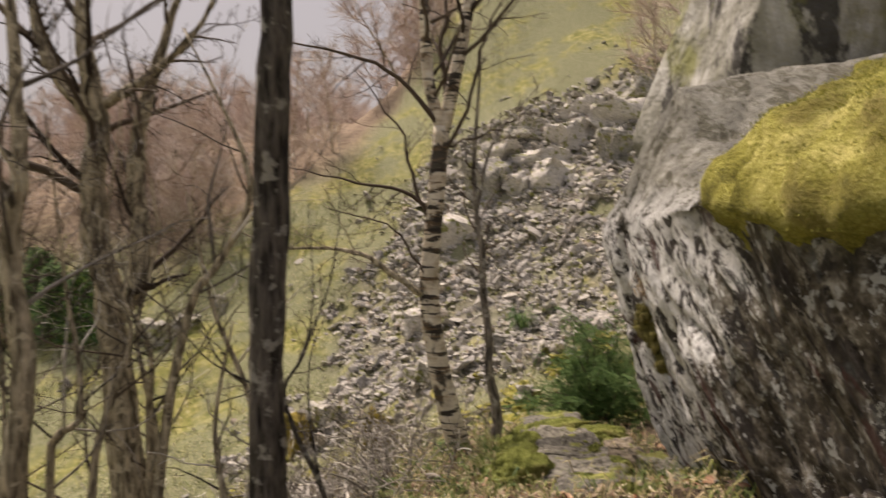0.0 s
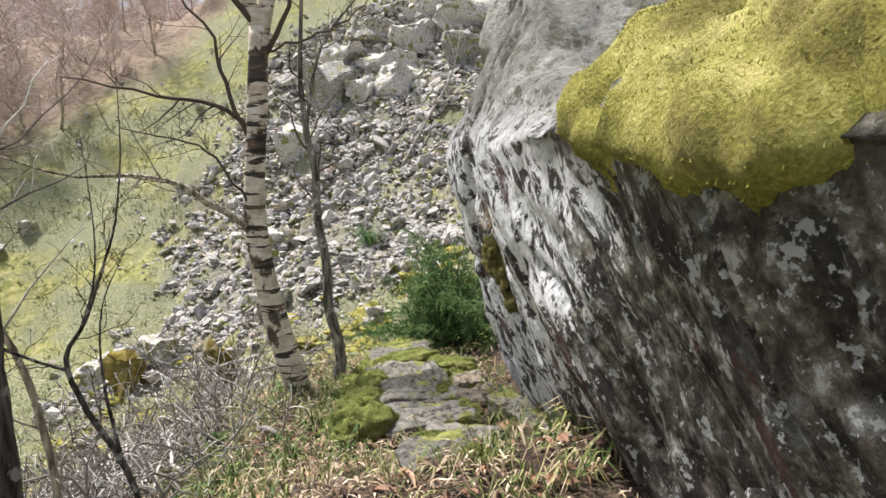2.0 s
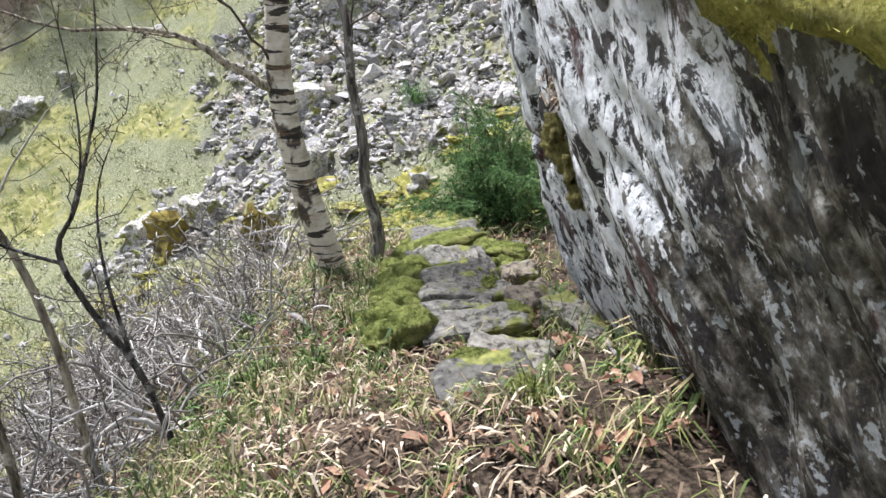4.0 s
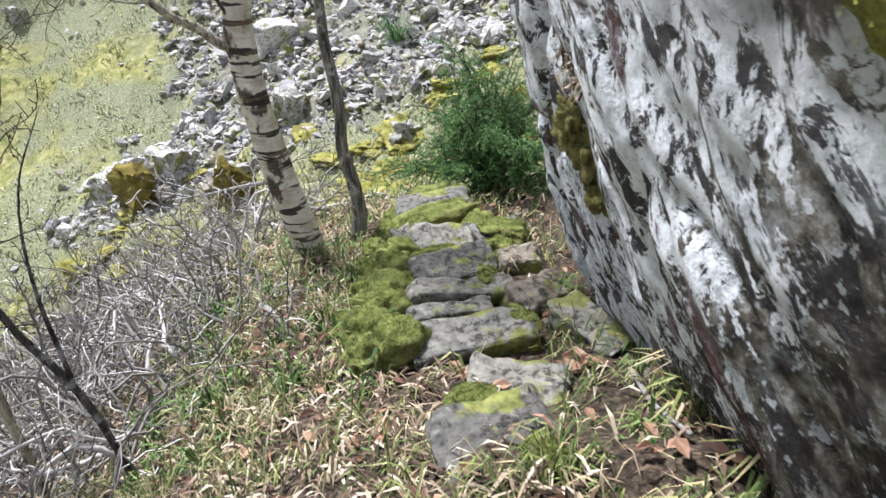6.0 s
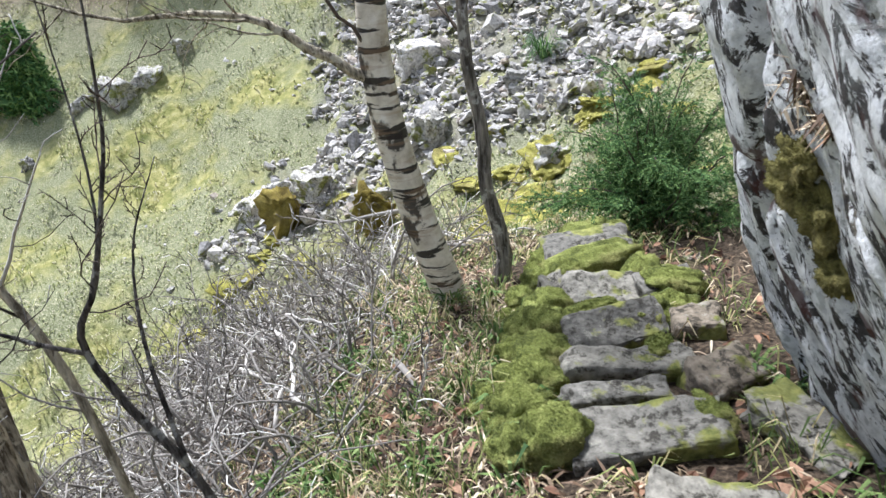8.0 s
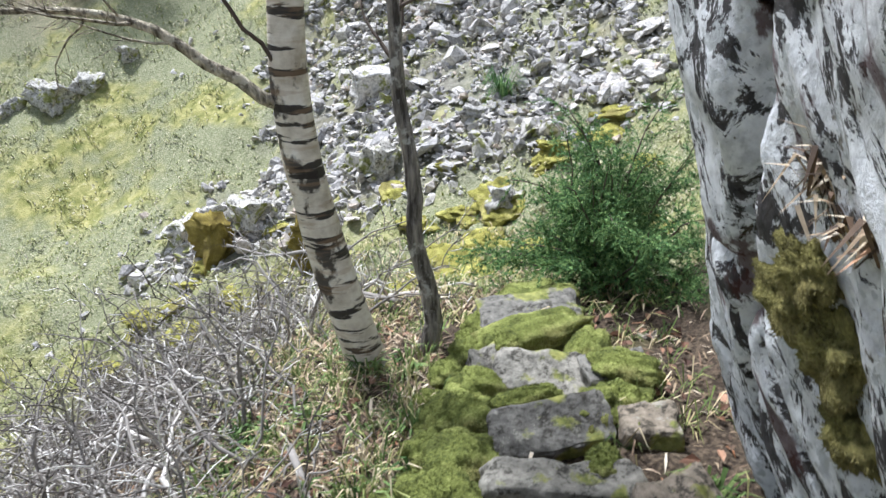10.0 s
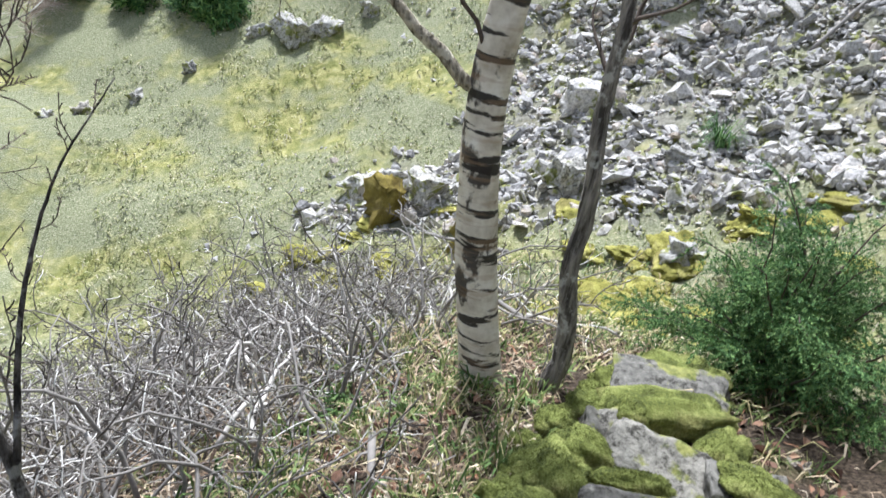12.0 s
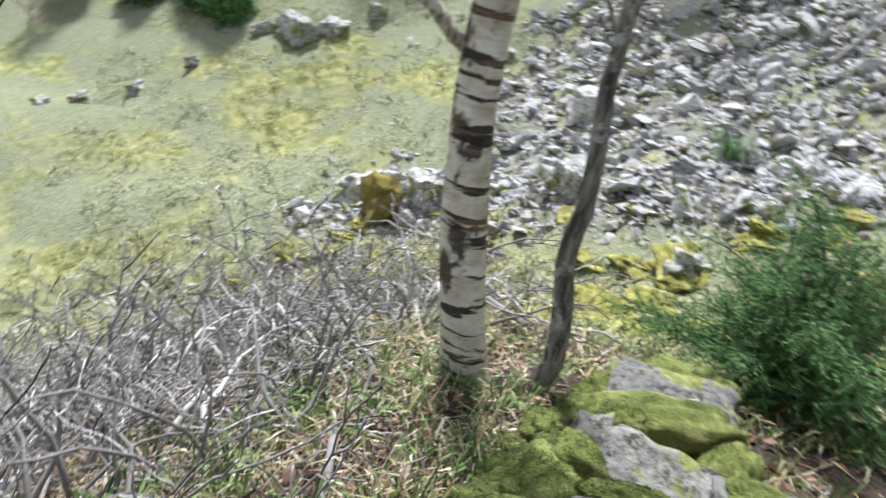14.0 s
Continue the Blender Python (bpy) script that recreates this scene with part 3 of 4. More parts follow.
    for i in range(11):
        y = 4.95 + 2.6 * i / 11
        x = np.interp(y, [4.9, 5.3, 6.2, 7.5], [0.5, 0.46, 0.6, 0.86]) + rng.normal() * 0.05
        a = rng.uniform(0.14, 0.24)
        o = part("moss_cushion", cushion("moss_cushion", (a, a * 1.1, a * 0.8), GREEN_MOSS, 70 + i, 0.4, 1300), None, root)
        o.location = (x - 1.0, y - 5.0, gz(x, y) + a * 0.2 + 0.5)


build_steps()

# ---- loose rocks on the slope ----


def slope_rock(x, y, size, material, seed, label, group="", sink=0.25, name="rock", rough=0.16):
    ob = new(name, rock_mesh(name, size, material, seed, rough * 1.3, 6, 0.05, 0.55))
    ob.matrix_basis = pose(x, y, gz(x, y) + size[2] * (0.5 - sink), 10 * math.sin(seed), 12 * math.cos(seed * 1.7), 60 * math.sin(seed * 2.9))
    return tagged(ob, label, "rock", group)


block = slope_rock(-2.75, 13.0, (0.62, 0.5, 0.75), RUST_MOSS, 4, "squared boulder under ochre moss beside the scree", sink=0.15)
slope_rock(-3.3, 13.9, (1.1, 0.5, 0.36), PALE, 5, "long pale bleached rock ledge on the slope", sink=0.3)
slope_rock(-2.3, 13.5, (0.7, 0.5, 0.4), PALE, 6, "pale rock at the foot of the scree")
slope_rock(-1.1, 11.9, (0.35, 0.5, 0.7), RUST_MOSS, 9, "upright stone covered in ochre moss")
slope_rock(-0.25, 13.2, (0.5, 0.32, 0.42), PALE, 7, "single white boulder below the scree", sink=0.2)
slope_rock(1.4, 11.3, (0.36, 0.3, 0.22), PALE, 11, "small pale rock in mossy turf")
slope_rock(1.26, 13.5, (0.4, 0.3, 0.24), PALE, 12, "small white rock at the edge of the scree")
near = slope_rock(1.36, 2.0, (0.5, 0.6, 0.66), ROCK, 15, "low white-rimmed stone at the foot of the boulder", sink=0.3)
slope_rock(1.84, 7.0, (0.12, 0.07, 0.06), PALE, 13, "small white stone among dead leaves", sink=0.2)
slope_rock(-0.5, 15.9, (0.7, 0.5, 0.6), SCREE, 14, "dark angular boulder in the scree")
for i, (x, y, a, b, c) in enumerate(((1.43, 20.6, 1.5, 0.9, 1.3), (2.94, 20.8, 1.3, 0.9, 0.6), (3.06, 19.5, 1.0, 0.7, 0.8), (2.63, 22.4, 1.1, 0.8, 0.7), (3.86, 21.4, 1.0, 0.8, 0.8), (5.37, 21.2, 1.6, 0.9, 0.8), (4.88, 19.9, 1.1, 0.9, 1.0), (0.24, 18.6, 0.9, 0.7, 0.7), (4.4, 22.6, 1.3, 0.8, 0.7), (6.2, 22.2, 1.4, 1.0, 0.9), (1.9, 22.0, 1.0, 0.9, 0.6), (2.1, 19.6, 0.6, 0.6, 0.5))):
    slope_rock(x, y, (a, b, c), SCREE if i % 3 else PALE, 20 + i, "large angular grey boulder at the head of the scree", "boulders at the head of the scree", 0.42)
for i, (x, y, a) in enumerate(((-6.85, 18.7, 0.6), (-7.6, 18.3, 0.8), (-8.4, 18.2, 0.5), (-9.3, 17.0, 0.4), (-6.2, 19.4, 0.5), (-9.8, 15.9, 0.35), (-10.4, 15.0, 0.4), (-10.9, 14.6, 0.3))):
    slope_rock(x, y, (a * 0.9, a * 0.6, a * 0.55), PALE, 40 + i, "pale rock in a broken line across the meadow", "broken line of rocks across the meadow", 0.3)


def scatter_scree():
    s = Shape()
    made = 0
    while made < 23000:
        x, y = RNG.uniform(-6, 8), RNG.uniform(11.3, 26)
        c = float(scree_cover(x, y))
        if RNG.uniform() > c * (1.0 if y < 20 else 0.7) and RNG.uniform() > 0.006:
            continue
        v, f = STONES[RNG.integers(16)]
        a = min(0.5, 0.08 * math.exp(RNG.normal() * 0.55)) * (1.0 + 0.03 * (y - 13))
        m = np.array(Euler((RNG.normal() * 0.45, RNG.normal() * 0.45 - 0.2, RNG.uniform(0, 6.28))).to_matrix())
        s.add((v * a) @ m.T + np.array((x, y, gz(x, y) + a * RNG.uniform(0.05, 0.28))), f)
        made += 1
    tagged(part("scree", s, SCREE, shade=False), "loose grey angular scree stones covering the slope", "scree", kind="stuff")


scatter_scree()

# ---- trees ----


def build_birch():
    rng = np.random.default_rng(11)
    root = thing("birch_tree", (0.18, 7.02, gz(0.18, 7.02)), "slender silver birch with black-banded white bark", "tree")
    o = Vector(root.location)
    trunk = Shape()
    pts, rad = bez([(0.24, 7.0, -1.3, 0.175), (0.15, 7.03, -0.9, 0.125), (-0.04, 7.05, -0.15, 0.108), (-0.14, 7.05, 0.62, 0.1), (-0.09, 7.02, 1.4, 0.088), (-0.01, 7.0, 2.3, 0.08)], 44)
    trunk.tube([p - o for p in pts], rad, 14, 0.10)
    left, lr = bez([(-0.01, 7.0, 2.25, 0.066), (-0.14, 7.0, 2.75, 0.058), (-0.19, 7.0, 3.5, 0.05), (-0.3, 7.1, 4.6, 0.035), (-0.25, 7.2, 6.2, 0.012)], 24)
    right, rr = bez([(-0.0, 7.0, 2.25, 0.072), (0.12, 7.0, 2.8, 0.066), (0.25, 7.0, 3.5, 0.058), (0.32, 6.95, 4.8, 0.04), (0.4, 6.9, 6.6, 0.012)], 24)
    for q, r in ((left, lr), (right, rr)):
        trunk.tube([p - o for p in q], r, 10, 0.08)
    part("trunk", trunk, BIRCH, root, "white bark with black bands and scars")
    arms = (
        [(-0.15, 7.03, 0.58, 0.04), (-0.45, 6.95, 0.80, 0.034), (-0.75, 6.9, 1.02, 0.026), (-1.05, 6.9, 1.10, 0.02), (-1.6, 6.85, 1.12, 0.013), (-2.2, 6.8, 1.35, 0.006)],
        [(-0.1, 7.02, 1.35, 0.026), (-0.35, 6.9, 1.65, 0.02), (-0.8, 6.8, 1.72, 0.014), (-1.5, 6.7, 1.9, 0.005)],
        [(-0.1, 7.02, 1.3, 0.022), (-0.3, 7.0, 1.75, 0.018), (-0.45, 7.1, 2.3, 0.012), (-0.9, 7.2, 2.9, 0.005)],
        [(0.0, 7.0, 2.2, 0.03), (-0.35, 6.9, 2.7, 0.022), (-0.9, 6.8, 2.95, 0.015), (-1.7, 6.6, 3.1, 0.005)],
        [(-0.02, 7.0, 2.0, 0.025), (0.25, 6.9, 2.5, 0.018), (0.4, 6.9, 3.1, 0.013), (0.8, 6.8, 3.9, 0.005)],
        [(0.05, 7.0, 2.4, 0.03), (-0.02, 7.2, 3.0, 0.025), (0.02, 7.3, 3.7, 0.018), (-0.1, 7.5, 4.8, 0.006)],
        [(-0.14, 7.0, 0.75, 0.012), (-0.5, 6.8, 1.3, 0.009), (-1.1, 6.6, 1.5, 0.004)],
        [(0.02, 7.0, 2.1, 0.014), (0.6, 7.0, 2.3, 0.009), (1.1, 7.1, 2.7, 0.004)],
    )
    for a in arms:
        s = Shape()
        pts, rad = bez(a, 14)
        pts = [p - o + Vector(rng.normal(size=3)) * 0.012 for p in pts]
        s.tube(pts, rad, 6)
        branching(s, pts, rad, rng, 1, 9, 0.75, 0.38, 0.3, 4, 0.35, 0.05)
        part("branch", s, GREY_BARK if a[0][3] > 0.035 else DARK_TWIG, root)
    crown = Shape()
    for q, r in ((left, lr), (right, rr)):
        branching(crown, [p - o for p in q], r, rng, 2, 9, 0.8, 0.42, 0.15, 4, 0.3, 0.05)
    part("crown", crown, DARK_TWIG, root, "fine leafless twigs")


def build_sapling(name, label, path, material, twig, seed, shoots=8, depth=1, sides=9, ratio=0.3, start=0.35, n=30, group="", extra=()):
    rng = np.random.default_rng(seed)
    x, y = path[0][0], path[0][1]
    root = thing(name, (x, y, gz(x, y)), label, "tree", group)
    o = Vector(root.location)
    first = list(path[0])
    first[2] = min(first[2], o.z - 0.15)
    trunk, crown = Shape(), Shape()
    for k, line in enumerate((path, *extra)):
        pts, rad = bez([tuple(first), *line[1:]] if k == 0 else line, n)
        pts = [p - o + Vector(rng.normal(size=3)) * rad[0] * 0.06 for p in pts]
        if k == 0:
            trunk.tube(pts, rad, sides, 0.16)
        else:
            arm = Shape()
            arm.tube(pts, rad, sides, 0.16)
            part("branch", arm, material, root)
        branching(crown, pts, rad, rng, depth, shoots, 0.8, ratio, start if k == 0 else 0.1, 4, 0.4, 0.06)
    part("trunk", trunk, material, root)
    part("crown", crown, twig, root, "bare crooked twigs")
    return root


build_birch()
build_sapling("young_tree", "thin grey young tree with knobbly bark beside the birch", [(0.53, 7.1, -1.0, 0.062), (0.555, 7.1, -0.6, 0.052), (0.47, 7.1, -0.2, 0.046), (0.475, 7.1, 0.2, 0.043), (0.41, 7.1, 0.6, 0.038), (0.40, 7.1, 1.03, 0.034), (0.31, 7.1, 1.76, 0.024), (0.38, 7.0, 3.1, 0.008)], MOTTLED_BARK, DARK_TWIG, 3, 9, 1, 9, 0.22, 0.62, extra=([(0.34, 7.0, 1.5, 0.02), (0.5, 7.0, 2.15, 0.013), (0.95, 6.9, 2.7, 0.004)],))
build_sapling("dark_tree", "upright tree with dark rough lichen-spotted bark", [(-0.78, 2.98, -0.7, 0.095), (-0.755, 2.98, 0.25, 0.078), (-0.745, 2.99, 1.25, 0.074), (-0.69, 2.98, 2.34, 0.068), (-0.6, 3.05, 4.0, 0.055), (-0.5, 3.1, 6.5, 0.02)], DARK_BARK, DARK_TWIG, 5, 7, 1, 14, 0.25, 0.62, 46)
build_sapling("twin_tree", "pale twin-stemmed tree with bare spreading crown", [(-2.65, 6.0, -3.0, 0.19), (-2.75, 6.0, -0.9, 0.15), (-2.85, 6.0, 0.5, 0.12), (-2.98, 6.0, 1.4, 0.11), (-2.96, 6.0, 2.3, 0.09), (-3.05, 6.0, 3.3, 0.06), (-2.9, 6.2, 5.0, 0.02)], GREY_BARK, DARK_TWIG, 8, 12, 2, 12, 0.34, 0.5, extra=(
    [(-2.85, 6.0, 0.5, 0.1), (-2.62, 6.05, 1.0, 0.085), (-2.66, 6.1, 1.9, 0.07), (-2.5, 6.1, 2.6, 0.05), (-2.2, 6.2, 3.6, 0.02)],
    [(-2.96, 6.0, 2.2, 0.06), (-3.3, 5.9, 2.75, 0.05), (-3.45, 5.9, 3.5, 0.02)],
    [(-2.9, 6.0, 2.35, 0.05), (-2.5, 6.0, 2.6, 0.035), (-2.0, 6.0, 3.1, 0.02), (-1.8, 6.0, 3.9, 0.008)]))
build_sapling("leaning_tree", "pale crooked leaning tree on the bank", [(-2.95, 4.6, -2.6, 0.12), (-2.85, 4.5, -0.6, 0.085), (-2.72, 4.5, 0.4, 0.075), (-2.78, 4.5, 1.2, 0.06), (-2.7, 4.5, 2.0, 0.05), (-2.85, 4.6, 3.6, 0.02)], GREY_BARK, TWIG, 9, 9, 1, 10, 0.35, 0.45)
build_sapling("leaning_tree", "slim grey stem leaning over the bank", [(-2.2, 5.0, -2.5, 0.05), (-2.07, 5.0, -0.55, 0.038), (-1.83, 5.0, 0.72, 0.033), (-1.6, 5.0, 1.1, 0.028), (-1.39, 5.0, 1.5, 0.024), (-1.43, 5.0, 1.9, 0.018), (-1.9, 5.2, 2.8, 0.006)], GREY_BARK, TWIG, 12, 10, 1, 7, 0.3, 0.3)
build_sapling("leaning_tree", "slim dark stem rising from the bank", [(-1.3, 5.2, -2.0, 0.03), (-1.4, 5.2, -0.2, 0.024), (-1.7, 5.2, 0.7, 0.016), (-1.9, 5.2, 1.6, 0.008)], GREY_BARK, TWIG, 14, 8, 1, 6, 0.3, 0.3)
build_sapling("forked_sapling", "crooked dark sapling forking low above the brushwood", [(-0.72, 4.95, -1.2, 0.0211), (-0.87, 5.0, -0.6, 0.0198), (-1.07, 5.0, -0.14, 0.0174), (-1.15, 5.0, 0.17, 0.0149), (-1.03, 5.0, 0.38, 0.0112), (-0.9, 5.0, 0.7, 0.0087), (-0.81, 5.0, 0.96, 0.0068), (-0.74, 5.0, 1.4, 0.0037), (-0.75, 5.1, 2.0, 0.0019)], DARK_BARK, DARK_TWIG, 15, 9, 1, 7, 0.2, 0.4, extra=(
    [(-1.05, 5.0, 0.35, 0.0087), (-0.97, 5.05, 0.6, 0.0062), (-0.95, 5.1, 0.95, 0.0043), (-1.0, 5.2, 1.5, 0.0019)],
    [(-1.15, 5.0, 0.1, 0.0112), (-1.35, 4.95, 0.22, 0.0087), (-1.7, 4.9, 0.45, 0.0050), (-2.0, 4.9, 0.9, 0.0019)],
    [(-0.9, 5.0, -0.5, 0.0124), (-1.0, 5.15, 0.0, 0.0087), (-1.0, 5.3, 0.4, 0.0050), (-0.85, 5.4, 0.75, 0.0019)]))
build_sapling("forked_sapling", "pale bare sapling on the lower bank", [(-1.5, 4.6, -1.9, 0.03), (-1.45, 4.6, -0.7, 0.025), (-1.55, 4.7, 0.0, 0.018), (-1.45, 4.8, 0.7, 0.006)], GREY_BARK, TWIG, 17, 8, 1, 6, 0.3, 0.3)



def bank_saplings():
    rng = np.random.default_rng(91)
    for k in range(11):
        x, y = rng.uniform(-4.3, -2.35), rng.uniform(5.0, 6.3)
        line, r = [(x, y, gz(x, y) - 0.2, 0.034)], rng.uniform(0.02, 0.034)
        for z in (-0.6, 0.3, 1.2, 2.2):
            line.append((x + rng.normal() * 0.14, y + rng.normal() * 0.1, z + rng.normal() * 0.15, r * (1.0 - 0.33 * (z + 0.6)) if z < 2 else 0.004))
        build_sapling("bank_sapling", "thin bare twiggy sapling on the steep bank", line, GREY_BARK, TWIG if k % 2 else DARK_TWIG, 300 + k, 16, 1, 6, 0.3, 0.2, 18, "thin saplings on the bank")


bank_saplings()
pts, rad = bez([(3.3, 6.4, 1.6, 0.13), (3.75, 6.6, 2.8, 0.12), (4.3, 6.8, 3.8, 0.11), (5.0, 7.0, 5.2, 0.09)], 20)
red = thing("pine_trunk", pts[0], "leaning reddish pine trunk beside the crag", "tree")
shape = Shape()
shape.tube([p - pts[0] for p in pts], rad, 12, 0.12)
part("trunk", shape, RED_BARK, red)

# ---- brushwood in the gully ----


def build_brush(x, y, seed, spread, stems, label):
    rng = np.random.default_rng(seed)
    root = thing("brushwood_shrub", (x, y, gz(x, y)), label, "shrub", "tangled brushwood in the gully")
    o = Vector(root.location)
    for _ in range(stems):
        s = Shape()
        a, r = rng.uniform(0, 6.283), spread * math.sqrt(rng.uniform())
        bx, by = x + r * math.cos(a), y + r * math.sin(a)
        d = Vector((rng.normal() * 0.9, rng.normal() * 0.7, rng.uniform(0.05, 0.85)))
        r0 = rng.uniform(0.006, 0.019)
        pts, rad = limb((bx - o.x, by - o.y, gz(bx, by) - 0.03 - o.z), d, rng.uniform(0.7, 1.6), r0, 0.003, rng, 9, 0.5, 0.06, 0.35)
        s.tube(pts, rad, 5)
        branching(s, pts, rad, rng, 1, 5, 0.9, 0.45, 0.15, 4, 0.55, 0.02, 0.0042)
        part("stem", s, TWIG, root)
    # a few stout bleached stems arch over the rest
    for _ in range(stems // 8):
        s = Shape()
        bx, by = x + rng.normal() * spread * 0.6, y + rng.normal() * spread * 0.6
        pts, rad = limb((bx - o.x, by - o.y, gz(bx, by) + 0.1 - o.z), (rng.normal(), rng.normal() * 0.7, rng.uniform(0.5, 1.2)), rng.uniform(0.7, 1.3), rng.uniform(0.012, 0.022), 0.005, rng, 10, 0.75, 0.0, 0.4)
        s.tube(pts, rad, 6, 0.2)
        branching(s, pts, rad, rng, 0, 4, 0.9, 0.4, 0.3, 4, 0.6, 0.02, 0.004)
        part("stem", s, PALE_TWIG, root, "bleached white stem")


for i, (bx, by, sp, st) in enumerate(((-0.7, 6.3, 0.5, 26), (-1.2, 7.0, 0.7, 44), (-0.7, 7.9, 0.6, 36), (-1.9, 7.8, 0.8, 44), (-1.5, 8.9, 0.8, 44), (-2.6, 8.9, 0.8, 40), (-2.4, 6.8, 0.8, 40), (-3.4, 8.2, 0.9, 36), (-0.9, 5.4, 0.45, 20), (-1.6, 5.9, 0.6, 30), (-3.2, 10.1, 0.8, 34), (-0.4, 9.2, 0.6, 24), (-4.3, 9.3, 0.9, 30), (-2.0, 10.3, 0.7, 26), (-1.2, 4.4, 0.4, 12))):
    build_brush(bx, by, 60 + i, sp, st, "tangle of bare grey-white brushwood stems")

# ---- the evergreen bush ----


def build_evergreen():
    rng = np.random.default_rng(4)
    root = thing("evergreen_bush", (1.88, 8.1, gz(1.88, 8.1)), "dense dark green juniper-like evergreen bush", "bush")
    leaves = Shape()

    def needles(pts, step, size):
        for i in range(len(pts) - 1):
            e = pts[i + 1] - pts[i]
            for j in range(max(1, int(e.length / step))):
                q = pts[i] + e * rng.uniform()
                t = (e.normalized() * 0.9 + Vector(rng.normal(size=3)) * 0.6).normalized() * rng.uniform(0.6, 1.2) * size
                c = t.orthogonal().normalized() * 0.0036
                leaves.add([tuple(q - c), tuple(q + c), tuple(q + t)], [(0, 1, 2)])

    for k in range(64):
        a = rng.uniform(0, 6.283)
        out = rng.uniform(0.05, 0.85)
        d = Vector((math.cos(a) * out, math.sin(a) * out * 0.85, rng.uniform(0.7, 1.5)))
        ln = rng.uniform(0.8, 1.65) * (1.05 - 0.38 * out)
        pts, rad = limb((rng.normal() * 0.1, rng.normal() * 0.1, -0.1), d, ln, 0.013, 0.003, rng, 10, 0.25, 0.0, 0.22)
        s = Shape()
        s.tube(pts, rad, 4)
        part("stem", s, DARK_TWIG, root)
        for j in range(26):
            f = rng.uniform(0.3, 1.0)
            i = min(int(f * 10), 9)
            p = pts[i].lerp(pts[i + 1], rng.uniform())
            e = (pts[i + 1] - pts[i]).normalized() + Vector(rng.normal(size=3)) * 0.75
            q, _ = limb(p, e, rng.uniform(0.14, 0.34) * (1.2 - 0.5 * f), 0.004, 0.002, rng, 5, 0.25, -0.02, 0.25)
            needles(q, 0.0052, 0.026)
            for _ in range(3):
                g, _r = limb(q[int(rng.integers(1, 5))], (q[5] - q[0]).normalized() + Vector(rng.normal(size=3)) * 0.6, rng.uniform(0.05, 0.12), 0.003, 0.002, rng, 3, 0.2, -0.02)
                needles(g, 0.0052, 0.024)
    part("foliage", leaves, NEEDLE, root, "fine dark green needles", False)


build_evergreen()

# ---- leaf litter, rush and turf ----


def blade(shape, p, heading, length, width, rise, curl):
    d = Vector((math.cos(heading), math.sin(heading), 0))
    w = Vector((-d.y, d.x, 0)) * width
    a = Vector(p)
    b = a + d * (length * 0.5) + Vector((0, 0, rise * 0.8 * length))
    c = a + d * length + Vector((0, 0, (rise - curl) * length))
    shape.add([tuple(a - w * 0.6), tuple(a + w * 0.6), tuple(b + w), tuple(b - w), tuple(c)], [(0, 1, 2, 3), (3, 2, 4)])


def moss_hummocks():
    rng = np.random.default_rng(44)
    kinds = [cushion("moss_hummock", (0.5, 0.42, 0.22), GOLD_MOSS, 50 + i, 0.5) for i in range(4)]
    for k in range(60):
        x, y = (rng.uniform(0.2, 3.0), rng.uniform(8.9, 12.6)) if k < 48 else (rng.uniform(-4.2, 0.2), rng.uniform(11.4, 13.2))
        ob = new("moss_hummock", kinds[k % 4])
        s = rng.uniform(0.5, 1.3)
        ob.location, ob.rotation_euler, ob.scale = (x, y, gz(x, y) - 0.02), (rng.normal() * 0.2, rng.normal() * 0.2, rng.uniform(0, 6.28)), (s, s, s * 0.7)
        tagged(ob, "low golden-green moss hummock on the slope", "moss", "moss hummocks below the scree")


moss_hummocks()


def straw():
    s = Shape()
    for _ in range(9000):
        x, y = RNG.uniform(-1.6, 2.4), RNG.uniform(7.4, 11.8)
        if float(wave(x, y, 1.0, 57)) < -0.15:
            continue
        blade(s, (x, y, gz(x, y) - 0.005), RNG.uniform(0, 6.283), RNG.uniform(0.06, 0.2), RNG.uniform(0.004, 0.009), RNG.uniform(0.15, 0.9), RNG.uniform(0.1, 0.7))
    tagged(part("straw", s, RUSH, shade=False), "dry straw and grass on the lower slope", "grass", kind="stuff")


straw()


def on_steps(x, y):
    return 4.72 < y < 7.6 and 0.60 < x < 1.34 or 3.75 < y < 4.6 and 0.75 < x < 1.25 and RNG.uniform() < 0.8


